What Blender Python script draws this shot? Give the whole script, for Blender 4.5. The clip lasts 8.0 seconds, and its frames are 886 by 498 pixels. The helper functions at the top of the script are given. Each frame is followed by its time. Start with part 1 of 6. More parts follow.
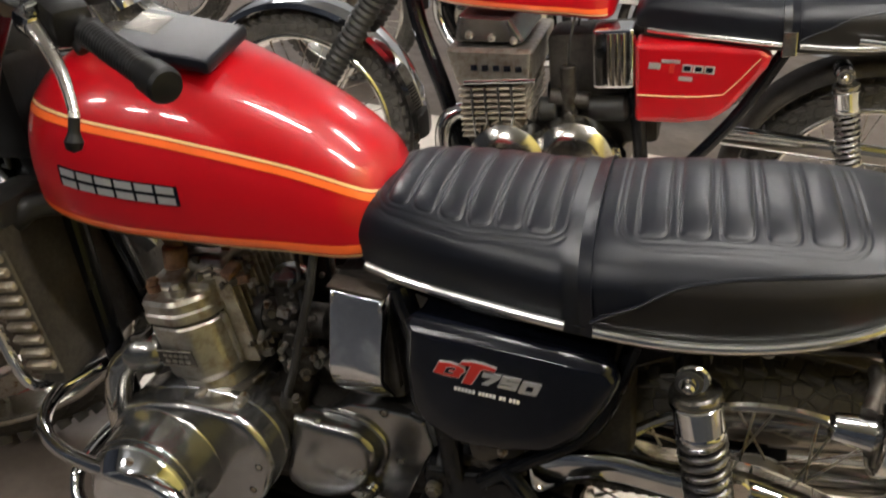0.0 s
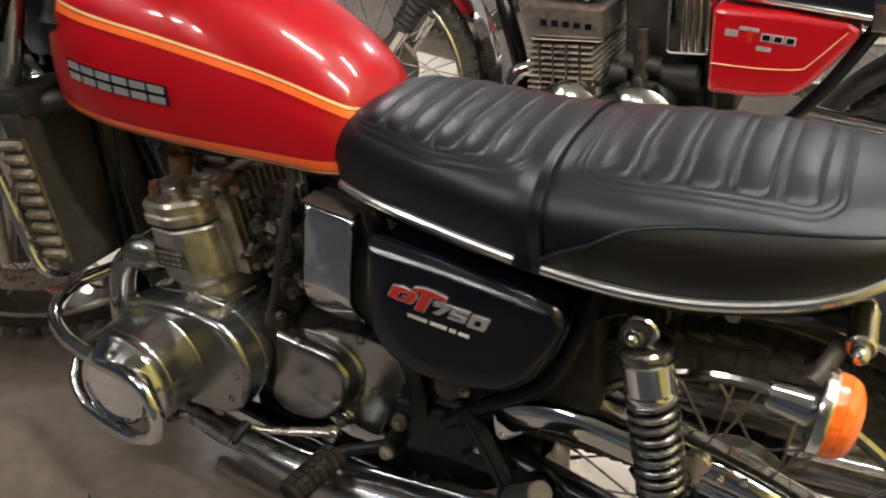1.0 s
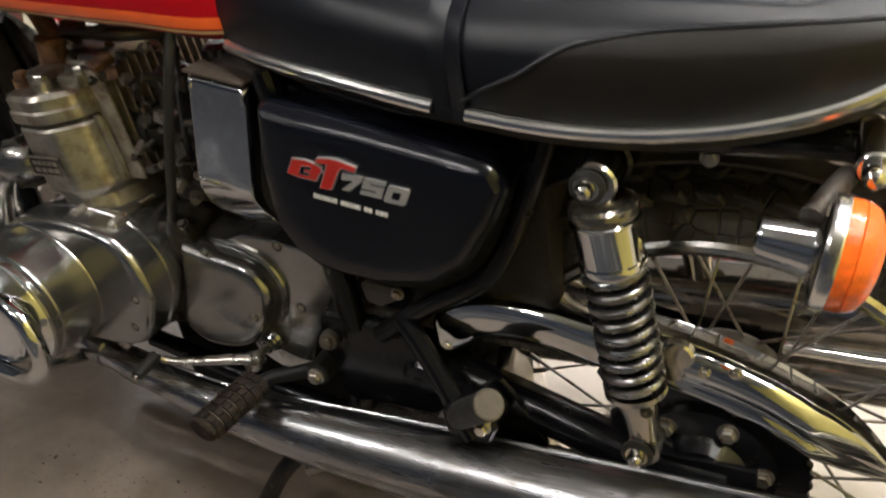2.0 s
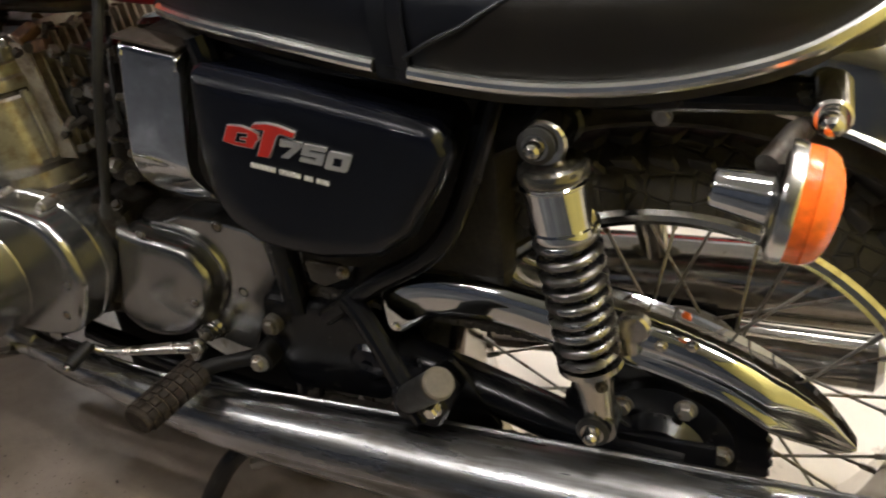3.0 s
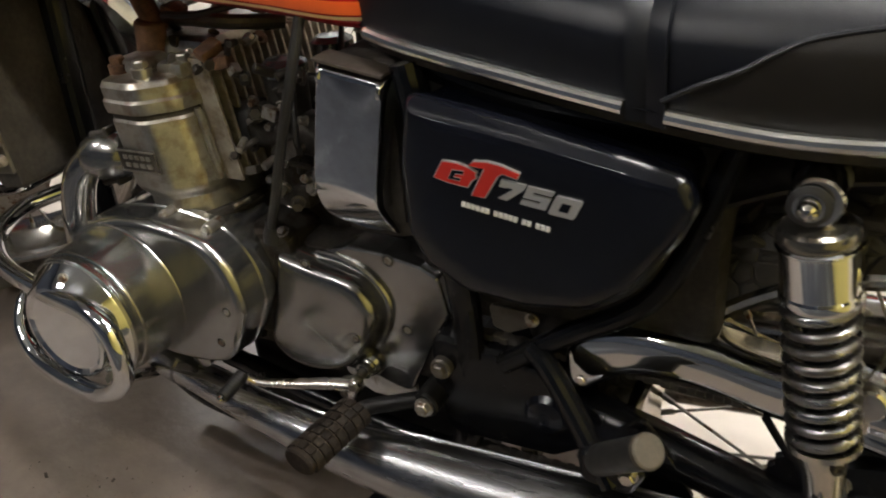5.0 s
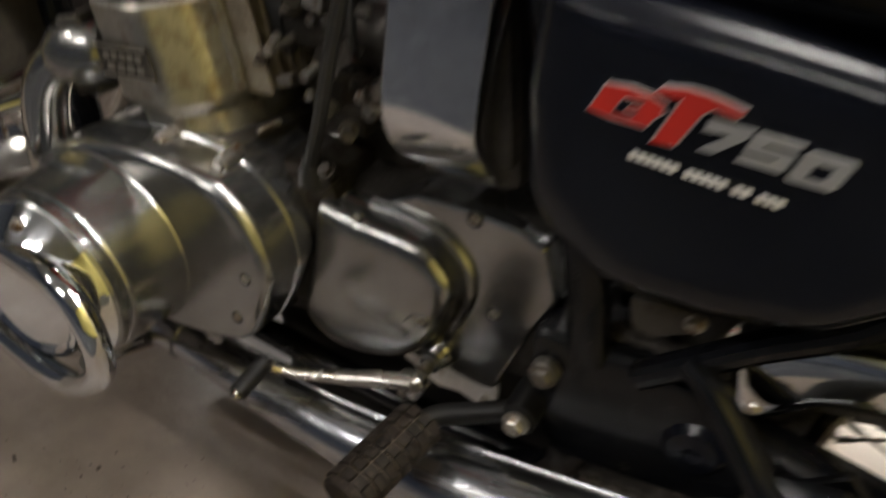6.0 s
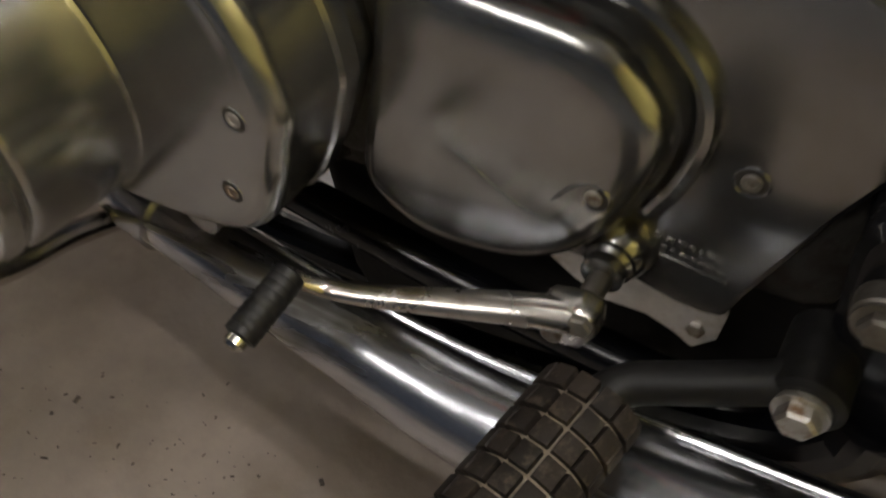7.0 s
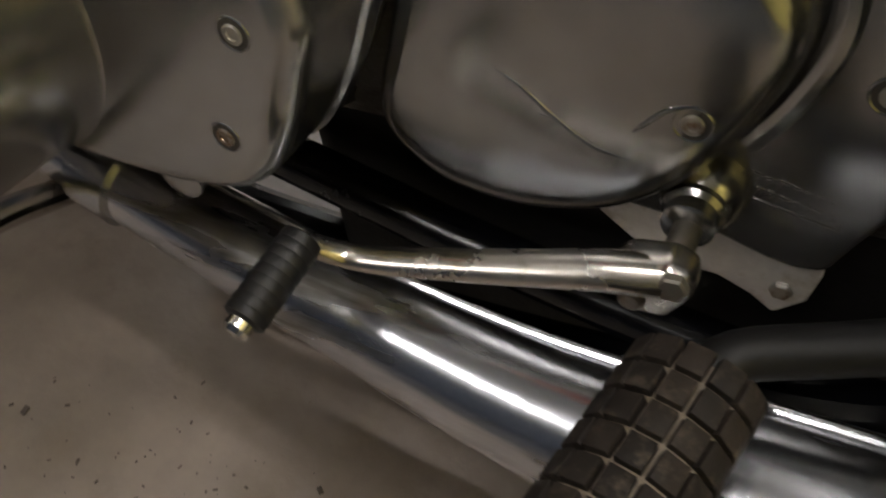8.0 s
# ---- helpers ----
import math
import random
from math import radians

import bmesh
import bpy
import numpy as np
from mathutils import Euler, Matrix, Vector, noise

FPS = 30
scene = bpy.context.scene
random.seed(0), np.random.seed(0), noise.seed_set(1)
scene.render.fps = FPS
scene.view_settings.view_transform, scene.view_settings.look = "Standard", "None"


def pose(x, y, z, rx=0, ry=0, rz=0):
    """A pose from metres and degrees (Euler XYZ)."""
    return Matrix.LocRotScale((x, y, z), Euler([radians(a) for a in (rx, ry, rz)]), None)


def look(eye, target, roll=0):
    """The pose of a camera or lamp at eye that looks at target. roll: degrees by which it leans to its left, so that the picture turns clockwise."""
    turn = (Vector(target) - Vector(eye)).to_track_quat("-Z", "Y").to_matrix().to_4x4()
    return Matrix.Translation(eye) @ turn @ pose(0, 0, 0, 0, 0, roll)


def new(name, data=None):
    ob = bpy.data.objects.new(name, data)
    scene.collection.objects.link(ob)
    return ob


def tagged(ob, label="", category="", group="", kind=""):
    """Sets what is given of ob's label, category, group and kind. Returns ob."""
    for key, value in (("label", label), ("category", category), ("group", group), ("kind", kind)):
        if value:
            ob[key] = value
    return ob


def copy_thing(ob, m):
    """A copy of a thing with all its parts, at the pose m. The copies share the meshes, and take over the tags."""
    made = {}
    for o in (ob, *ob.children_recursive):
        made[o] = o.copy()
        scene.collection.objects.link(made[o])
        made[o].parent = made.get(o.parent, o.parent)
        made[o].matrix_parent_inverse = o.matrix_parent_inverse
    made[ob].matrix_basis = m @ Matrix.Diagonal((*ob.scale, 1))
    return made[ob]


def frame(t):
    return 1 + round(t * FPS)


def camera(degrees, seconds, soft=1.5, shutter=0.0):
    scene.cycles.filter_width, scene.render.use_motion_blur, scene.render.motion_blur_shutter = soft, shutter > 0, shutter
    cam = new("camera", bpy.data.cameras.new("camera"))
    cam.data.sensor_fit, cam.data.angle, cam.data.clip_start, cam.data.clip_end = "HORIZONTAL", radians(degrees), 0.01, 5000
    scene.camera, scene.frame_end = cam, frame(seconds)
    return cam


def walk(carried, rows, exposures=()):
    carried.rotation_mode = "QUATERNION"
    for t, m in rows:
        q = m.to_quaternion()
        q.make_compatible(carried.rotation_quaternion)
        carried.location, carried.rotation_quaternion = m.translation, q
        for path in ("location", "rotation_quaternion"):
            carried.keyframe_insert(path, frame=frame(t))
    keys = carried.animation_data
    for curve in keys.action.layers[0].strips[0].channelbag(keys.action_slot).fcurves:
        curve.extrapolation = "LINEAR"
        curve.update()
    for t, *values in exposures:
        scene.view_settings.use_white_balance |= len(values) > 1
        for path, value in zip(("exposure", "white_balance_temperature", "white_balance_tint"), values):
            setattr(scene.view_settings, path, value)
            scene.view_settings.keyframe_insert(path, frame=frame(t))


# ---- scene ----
cam = camera(55.3, 8.0, 1.9, 0.5)
PATH = [
    (0, (-0.2398, 0.1840, 1.2447), (-0.6333, 1.8610, 0.2290), 5.18),
    (0.5, (-0.1923, 0.1780, 1.2152), (-0.6592, 1.8030, 0.1475), 5.66),
    (1, (-0.0360, 0.2450, 1.1916), (-0.7055, 1.7910, 0.1130), 6.41),
    (1.5, (0.0117, 0.3210, 1.1245), (-0.7185, 1.8260, 0.0280), 3.60),
    (1.7, (0.0028, 0.3590, 1.0657), (-0.6719, 1.8600, -0.0699), 2.94),
    (2.8, (0.0088, 0.3930, 0.9507), (-0.5783, 1.9430, -0.1689), 4.34),
    (3, (0.0147, 0.3950, 0.9468), (-0.5410, 1.9630, -0.1616), 4.62),
    (3.5, (0.0266, 0.4020, 0.9430), (-0.4671, 1.9960, -0.1595), 4.40),
    (4, (-0.0024, 0.4020, 0.9455), (-0.5294, 2.0130, -0.1166), 4.46),
    (4.5, (-0.0731, 0.3870, 0.9318), (-0.7159, 1.9650, -0.1162), 4.83),
    (4.7, (-0.1072, 0.3830, 0.9292), (-0.7735, 1.9400, -0.1345), 5.08),
    (5.8, (-0.2847, 0.5240, 0.8519), (-0.8850, 2.0480, -0.2947), 8.58),
    (6, (-0.3274, 0.5890, 0.7937), (-0.9419, 2.0220, -0.4576), 8.28),
    (6.5, (-0.4273, 0.7440, 0.6418), (-1.1146, 1.9940, -0.7590), 5.53),
    (7, (-0.4817, 0.8270, 0.5498), (-1.0844, 1.9270, -1.0089), 3.39),
    (7.5, (-0.5053, 0.8420, 0.4983), (-1.0064, 1.9330, -1.1007), 6.17),
    (8, (-0.5341, 0.8397, 0.4792), (-1.0095, 1.9893, -1.0829), 6.10),
]
walk(cam, [(t, look(eye, target, roll)) for t, eye, target, roll in PATH])


# ---- light ----
world = bpy.data.worlds.new("dim_hall")
world.use_nodes = True
world.node_tree.nodes["Background"].inputs[0].default_value = (0.45, 0.46, 0.5, 1)
world.node_tree.nodes["Background"].inputs[1].default_value = 0.06
scene.world = world
scene.view_settings.exposure = 0.0
TUBE_POWER = 182.0
FLOOR_Z = -0.036


# ---- materials ----
def material(name, base, rough=0.5, metal=0.0, coat=0.0, var=0.15, scale=40.0, bump=0.0, bump_scale=None, rough_var=0.1,
             spots=None, spot_amount=0.0, spot_scale=30.0, spot_soft=0.0, spec=0.5, random_piece=0.0, bump_detail=5.0):
    """A principled surface with grain at two scales, worn gloss, optional stains and fine relief."""
    m = bpy.data.materials.new(name)
    m.use_nodes = True
    nt = m.node_tree
    bs = nt.nodes["Principled BSDF"]
    tc = nt.nodes.new("ShaderNodeTexCoord")

    def noise_tex(s, detail=4.0, rgh=0.6):
        n = nt.nodes.new("ShaderNodeTexNoise")
        n.inputs["Scale"].default_value, n.inputs["Detail"].default_value, n.inputs["Roughness"].default_value = s, detail, rgh
        nt.links.new(tc.outputs["Object"], n.inputs["Vector"])
        return n

    def ramp(src, a, b, lo, hi):
        r = nt.nodes.new("ShaderNodeMapRange")
        r.inputs[1].default_value, r.inputs[2].default_value, r.inputs[3].default_value, r.inputs[4].default_value = a, b, lo, hi
        nt.links.new(src, r.inputs[0])
        return r.outputs[0]

    big, fine = noise_tex(scale * 0.25), noise_tex(scale * 2.5)
    mul = nt.nodes.new("ShaderNodeMath")
    mul.operation = "MULTIPLY"
    nt.links.new(ramp(big.outputs[0], 0.3, 0.7, 1 - var, 1 + var), mul.inputs[0])
    nt.links.new(ramp(fine.outputs[0], 0.3, 0.7, 1 - var * 0.5, 1 + var * 0.5), mul.inputs[1])
    value = mul.outputs[0]
    if random_piece:
        info = nt.nodes.new("ShaderNodeObjectInfo")
        mul2 = nt.nodes.new("ShaderNodeMath")
        mul2.operation = "MULTIPLY"
        nt.links.new(value, mul2.inputs[0])
        nt.links.new(ramp(info.outputs["Random"], 0, 1, 1 - random_piece, 1 + random_piece), mul2.inputs[1])
        value = mul2.outputs[0]
    tint = nt.nodes.new("ShaderNodeVectorMath")
    tint.operation = "SCALE"
    tint.inputs[0].default_value = base[:3]
    nt.links.new(value, tint.inputs["Scale"])
    colour = tint.outputs[0]
    if spots:
        sp = noise_tex(spot_scale, 6.0, 0.65)
        mix = nt.nodes.new("ShaderNodeMix")
        mix.data_type = "RGBA"
        nt.links.new(ramp(sp.outputs[0], 0.62 - 0.25 * spot_amount - spot_soft, 0.72 - 0.2 * spot_amount + spot_soft, 0, 1), mix.inputs[0])
        nt.links.new(colour, mix.inputs[6])
        mix.inputs[7].default_value = (*spots, 1)
        colour = mix.outputs[2]
    nt.links.new(colour, bs.inputs["Base Color"])
    bs.inputs["Metallic"].default_value = metal
    bs.inputs["Specular IOR Level"].default_value = spec
    bs.inputs["Coat Weight"].default_value = coat
    bs.inputs["Coat Roughness"].default_value = 0.06
    nt.links.new(ramp(noise_tex(scale * 0.6, 5.0, 0.7).outputs[0], 0.3, 0.75, max(0.02, rough - rough_var), min(1, rough + rough_var)), bs.inputs["Roughness"])
    if bump:
        b = nt.nodes.new("ShaderNodeBump")
        b.inputs["Strength"].default_value, b.inputs["Distance"].default_value = 1.0, bump
        nt.links.new(noise_tex(bump_scale or scale * 4, bump_detail, 0.6).outputs[0], b.inputs["Height"])
        nt.links.new(b.outputs[0], bs.inputs["Normal"])
    return m


def glowing(name, colour, strength):
    m = bpy.data.materials.new(name)
    m.use_nodes = True
    bs = m.node_tree.nodes["Principled BSDF"]
    bs.inputs["Base Color"].default_value = (*colour, 1)
    bs.inputs["Emission Color"].default_value = (*colour, 1)
    bs.inputs["Emission Strength"].default_value = strength
    return m


def grooved_rubber(name, base, scale):
    """Tyre rubber with a net of shallow grooves, dustier inside them."""
    m = material(name, base, 0.62, 0, 0, 0.3, 60, bump=0.0006, bump_scale=300)
    nt = m.node_tree
    bs = nt.nodes["Principled BSDF"]
    tc = nt.nodes.new("ShaderNodeTexCoord")
    net = nt.nodes.new("ShaderNodeTexVoronoi")
    net.feature = "DISTANCE_TO_EDGE"
    net.inputs["Scale"].default_value, net.inputs["Randomness"].default_value = scale, 0.55
    nt.links.new(tc.outputs["Object"], net.inputs["Vector"])
    cut = nt.nodes.new("ShaderNodeMapRange")
    cut.inputs[1].default_value, cut.inputs[2].default_value = 0.02, 0.09
    nt.links.new(net.outputs["Distance"], cut.inputs[0])
    b = nt.nodes.new("ShaderNodeBump")
    b.inputs["Strength"].default_value, b.inputs["Distance"].default_value = 1.0, 0.003
    nt.links.new(cut.outputs[0], b.inputs["Height"])
    nt.links.new(b.outputs[0], bs.inputs["Normal"])
    return m


def streaked_chrome(name, bright, dull, rough, rough_dull):
    """Plated steel with lengthwise scuffs and streaks along x; the rear colour is darkened to stand for a dimmer
    reflection.
    """
    m = material(name, bright, rough, 1, 0, 0.06, 30, bump=0.0002, bump_scale=22)
    nt = m.node_tree
    bs = nt.nodes["Principled BSDF"]
    tc = nt.nodes.new("ShaderNodeTexCoord")
    mp = nt.nodes.new("ShaderNodeMapping")
    mp.inputs["Scale"].default_value = (7, 90, 90)
    nt.links.new(tc.outputs["Object"], mp.inputs["Vector"])
    streak, patch = nt.nodes.new("ShaderNodeTexNoise"), nt.nodes.new("ShaderNodeTexNoise")
    streak.inputs["Scale"].default_value, streak.inputs["Detail"].default_value = 1.0, 5.0
    patch.inputs["Scale"].default_value, patch.inputs["Detail"].default_value = 11.0, 4.0
    nt.links.new(mp.outputs[0], streak.inputs["Vector"])
    nt.links.new(tc.outputs["Object"], patch.inputs["Vector"])
    both = nt.nodes.new("ShaderNodeMath")
    both.operation = "ADD"
    nt.links.new(streak.outputs[0], both.inputs[0])
    nt.links.new(patch.outputs[0], both.inputs[1])
    worn = nt.nodes.new("ShaderNodeMapRange")
    worn.inputs[1].default_value, worn.inputs[2].default_value = 0.92, 1.18
    nt.links.new(both.outputs[0], worn.inputs[0])
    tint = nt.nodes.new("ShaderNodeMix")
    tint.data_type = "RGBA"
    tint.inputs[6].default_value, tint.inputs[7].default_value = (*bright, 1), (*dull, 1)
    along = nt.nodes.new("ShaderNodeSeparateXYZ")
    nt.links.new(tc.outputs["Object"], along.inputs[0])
    # colour darkened towards the rear, in place of a dimmer reflection
    rear_dim = nt.nodes.new("ShaderNodeMapRange")
    rear_dim.inputs[1].default_value, rear_dim.inputs[2].default_value, rear_dim.inputs[4].default_value = -0.56, -0.4, 0.72
    nt.links.new(along.outputs[0], rear_dim.inputs[0])
    worn_dim = nt.nodes.new("ShaderNodeMath")
    worn_dim.operation = "MAXIMUM"
    nt.links.new(worn.outputs[0], worn_dim.inputs[0])
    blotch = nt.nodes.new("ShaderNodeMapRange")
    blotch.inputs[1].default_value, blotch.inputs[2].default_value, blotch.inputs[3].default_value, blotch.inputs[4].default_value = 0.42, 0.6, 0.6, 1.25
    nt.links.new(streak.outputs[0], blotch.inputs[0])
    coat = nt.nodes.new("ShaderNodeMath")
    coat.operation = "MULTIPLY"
    nt.links.new(rear_dim.outputs[0], coat.inputs[0])
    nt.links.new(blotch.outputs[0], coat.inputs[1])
    nt.links.new(coat.outputs[0], worn_dim.inputs[1])
    nt.links.new(worn_dim.outputs[0], tint.inputs[0])
    nt.links.new(tint.outputs[2], bs.inputs["Base Color"])
    gloss = nt.nodes.new("ShaderNodeMapRange")
    gloss.inputs[3].default_value, gloss.inputs[4].default_value = rough, rough_dull
    nt.links.new(worn_dim.outputs[0], gloss.inputs[0])
    nt.links.new(gloss.outputs[0], bs.inputs["Roughness"])
    return m


RED = material("red_paint", (0.36, 0.0028, 0.0075), 0.3, 0.0, 0.7, 0.03, 6, rough_var=0.02, spec=0.25)
ORANGE = material("orange_stripe", (0.85, 0.13, 0.02), 0.33, 0, 0.8, 0.05, 30, rough_var=0.04)
CREAM = material("cream_stripe", (0.75, 0.48, 0.22), 0.33, 0, 0.8, 0.05, 30, rough_var=0.04)
CHROME = material("chrome", (0.66, 0.67, 0.68), 0.07, 1, 0, 0.05, 40, rough_var=0.035, bump=0.00006, bump_scale=30)
# the dull tone doubles as the dimmed reflection at the rear
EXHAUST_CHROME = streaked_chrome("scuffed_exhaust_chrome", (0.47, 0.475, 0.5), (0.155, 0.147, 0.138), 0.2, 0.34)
MUDGUARD_CHROME = material("uneven_mudguard_chrome", (0.62, 0.6, 0.57), 0.09, 1, 0, 0.08, 40, rough_var=0.05, bump=0.007, bump_scale=11, bump_detail=0.5)
GALVANISED = material("galvanised_steel", (0.7, 0.7, 0.7), 0.42, 0.8, 0, 0.15, 60, rough_var=0.1, spots=(0.4, 0.36, 0.3), spot_amount=0.2, spot_scale=60, spot_soft=0.05)
DULL_CAP = material("dull_dark_metal", (0.22, 0.205, 0.18), 0.2, 0.9, 0, 0.2, 50, rough_var=0.08)
BRIGHT_TRIM = material("bright_trim", (0.86, 0.85, 0.82), 0.2, 1, 0, 0.04, 60, rough_var=0.06)
PLATE_CHROME = material("scuffed_plate_chrome", (0.64, 0.65, 0.67), 0.1, 1, 0, 0.12, 50, rough_var=0.05, bump=0.0008, bump_scale=7)
BARREL_ALLOY = material("dull_barrel_alloy", (0.45, 0.43, 0.385), 0.36, 0.95, 0, 0.2, 30, rough_var=0.06, spots=(0.25, 0.2, 0.15), spot_amount=0.4, spot_scale=40, spot_soft=0.05, bump=0.0006, bump_scale=60)
CHROME_OLD = material("aged_chrome", (0.56, 0.54, 0.5), 0.16, 1, 0, 0.1, 40, rough_var=0.06, spots=(0.3, 0.24, 0.17), spot_amount=0.15, spot_scale=60)
ALLOY = material("polished_alloy", (0.308, 0.306, 0.305), 0.22, 0.95, 0, 0.14, 26, rough_var=0.03, spots=(0.25, 0.24, 0.222), spot_amount=0.4, spot_scale=18, spot_soft=0.08, bump=0.0003, bump_scale=14)
FIN_ALLOY = material("dusty_fin_alloy", (0.34, 0.3, 0.245), 0.55, 0.55, 0, 0.25, 60, rough_var=0.1, spots=(0.17, 0.125, 0.085), spot_amount=0.4, spot_scale=45, spot_soft=0.05)
CAST = material("cast_alloy", (0.165, 0.15, 0.13), 0.46, 0.85, 0, 0.2, 40, rough_var=0.1, bump=0.0006, bump_scale=220, spots=(0.11, 0.085, 0.06), spot_amount=0.35, spot_scale=30)
GRIMY_CAST = material("grimy_cast_alloy", (0.06, 0.054, 0.047), 0.5, 0.7, 0, 0.35, 60, rough_var=0.15, bump=0.001, bump_scale=120, spots=(0.035, 0.026, 0.02), spot_amount=0.5, spot_scale=40)
LEVER_METAL = material("satin_worn_plating", (0.5, 0.47, 0.43), 0.27, 1, 0, 0.12, 40, rough_var=0.06, spots=(0.3, 0.25, 0.19), spot_amount=0.15, spot_scale=60, spot_soft=0.05)
DULL_TOP = material("dull_browned_plate", (0.1, 0.082, 0.068), 0.42, 0.6, 0, 0.25, 60, rough_var=0.1)
STEEL = material("dull_steel", (0.35, 0.33, 0.3), 0.4, 0.9, 0, 0.2, 80, rough_var=0.1, spots=(0.15, 0.09, 0.05), spot_amount=0.4, spot_scale=70)
RUST = material("rusty_iron", (0.17, 0.09, 0.05), 0.75, 0.2, 0, 0.4, 60, bump=0.001, bump_scale=150, spots=(0.08, 0.04, 0.025), spot_amount=0.6)
BLACK = material("gloss_black_paint", (0.0038, 0.0045, 0.0078), 0.2, 0, 0.0, 0.2, 30, rough_var=0.05, spec=0.36)
FRAME = material("black_frame_paint", (0.004, 0.0042, 0.0055), 0.24, 0, 0.0, 0.3, 50, rough_var=0.06, spots=(0.01, 0.009, 0.008), spot_amount=0.2, spot_soft=0.05, spec=0.32)
MATTE = material("matte_black_paint", (0.006, 0.0056, 0.0055), 0.5, 0, 0, 0.3, 60, rough_var=0.1, bump=0.0003, bump_scale=200, spec=0.22)
DARK = material("dark_grime", (0.036, 0.031, 0.026), 0.62, 0, 0, 0.5, 60, bump=0.0012, bump_scale=110, spec=0.35)
VINYL = material("black_vinyl", (0.0062, 0.007, 0.0105), 0.34, 0, 0.0, 0.15, 30, rough_var=0.045, bump=0.0002, bump_scale=900, spec=0.34)
VINYL_SIDE = material("aged_vinyl_side", (0.0105, 0.0088, 0.0076), 0.42, 0, 0.0, 0.2, 24, rough_var=0.06, bump=0.00025, bump_scale=700, spec=0.3)
RUBBER = material("black_rubber", (0.016, 0.0152, 0.0142), 0.5, 0, 0, 0.25, 80, rough_var=0.1, bump=0.0003, bump_scale=500)
DUSTY = material("dusty_rubber", (0.12, 0.094, 0.068), 0.8, 0, 0, 0.35, 120, rough_var=0.1, bump=0.0005, bump_scale=400, spots=(0.17, 0.14, 0.105), spot_amount=0.3, spot_scale=130)
PEG_RUBBER = material("worn_peg_rubber", (0.0105, 0.0072, 0.005), 0.72, 0, 0, 0.35, 90, rough_var=0.1, bump=0.0004, bump_scale=400, spots=(0.05, 0.038, 0.027), spot_amount=0.15, spot_scale=160, spot_soft=0.06, random_piece=0.3, spec=0.2)
TYRE = material("tyre_rubber", (0.05, 0.045, 0.039), 0.62, 0, 0, 0.35, 60, bump=0.0006, bump_scale=300)
SIDE_TYRE = grooved_rubber("grooved_tyre_rubber", (0.05, 0.045, 0.039), 46)
AMBER = material("amber_lens", (0.9, 0.15, 0.015), 0.16, 0, 0.6, 0.3, 60, rough_var=0.04, bump=0.0012, bump_scale=110)
LETTER_RED = material("badge_red", (0.45, 0.02, 0.012), 0.35, 0.0, 0.5, 0.05, 30, rough_var=0.05)
LETTER_SILVER = material("badge_silver", (0.72, 0.71, 0.69), 0.32, 0.8, 0, 0.08, 60, rough_var=0.03)
LETTER_WHITE = material("badge_white", (0.75, 0.73, 0.7), 0.45, 0, 0, 0.05, 60)
PLATE_TAN = material("tan_rubber_end", (0.075, 0.062, 0.044), 0.7, 0, 0, 0.25, 90, bump=0.0003, bump_scale=300)
FLOOR_MAT = material("brown_concrete", (0.152, 0.123, 0.104), 0.42, 0, 0, 0.22, 14, rough_var=0.12, bump=0.0010, bump_scale=40, spots=(0.115, 0.09, 0.07), spot_amount=0.2, spot_scale=16, spot_soft=0.05)
WHITE_FLOOR = material("white_painted_floor", (0.78, 0.72, 0.66), 0.5, 0, 0, 0.05, 8, rough_var=0.12, spots=(0.5, 0.44, 0.38), spot_amount=0.0, spot_scale=18)

CREAM_WALL = material("yellow_painted_wall", (0.78, 0.65, 0.19), 0.75, 0, 0, 0.1, 5, bump=0.001, bump_scale=40)
PALE_WALL = material("pale_cream_wall", (0.7, 0.62, 0.44), 0.75, 0, 0, 0.1, 5, bump=0.001, bump_scale=40)
CEIL_MAT = material("grey_ceiling", (0.38, 0.385, 0.4), 0.85, 0, 0, 0.1, 5)
SOUTH_WALL = material("dark_blue_grey_wall", (0.045, 0.055, 0.08), 0.8, 0, 0, 0.15, 5, bump=0.001, bump_scale=40)
# dark with pale patches, chosen only for what the chrome mirrors
REFLECTED_DARK_MAT = material("dark_reflected_floor", (0.024, 0.026, 0.034), 0.7, 0, 0, 0.3, 3, bump=0.001, bump_scale=40, spots=(0.13, 0.13, 0.135), spot_amount=0.2, spot_scale=1.6, spot_soft=0.03)
NORTH_WALL = material("pale_grey_wall", (0.4, 0.42, 0.46), 0.75, 0, 0, 0.1, 5, bump=0.001, bump_scale=40)
GRIT = material("brown_grit", (0.035, 0.026, 0.02), 0.85, 0, 0, 0.5, 200)
FIXTURE = material("white_enamel", (0.7, 0.69, 0.66), 0.4, 0, 0, 0.05, 20)
TUBE_GLOW = glowing("fluorescent_tube", (1.0, 0.965, 0.92), TUBE_POWER)


# ---- shapes ----
PIECES = ("spoke", "stud", "chain_link", "fin", "louvre", "rib", "mark_bar", "seat", "fuel_tank", "badge", "pinstripe", "stripe", "tread", "spring")

def join(*shapes):
    vs, fs = [], []
    for v, f in shapes:
        o = len(vs)
        vs += v
        fs += [[i + o for i in face] for face in f]
    return vs, fs


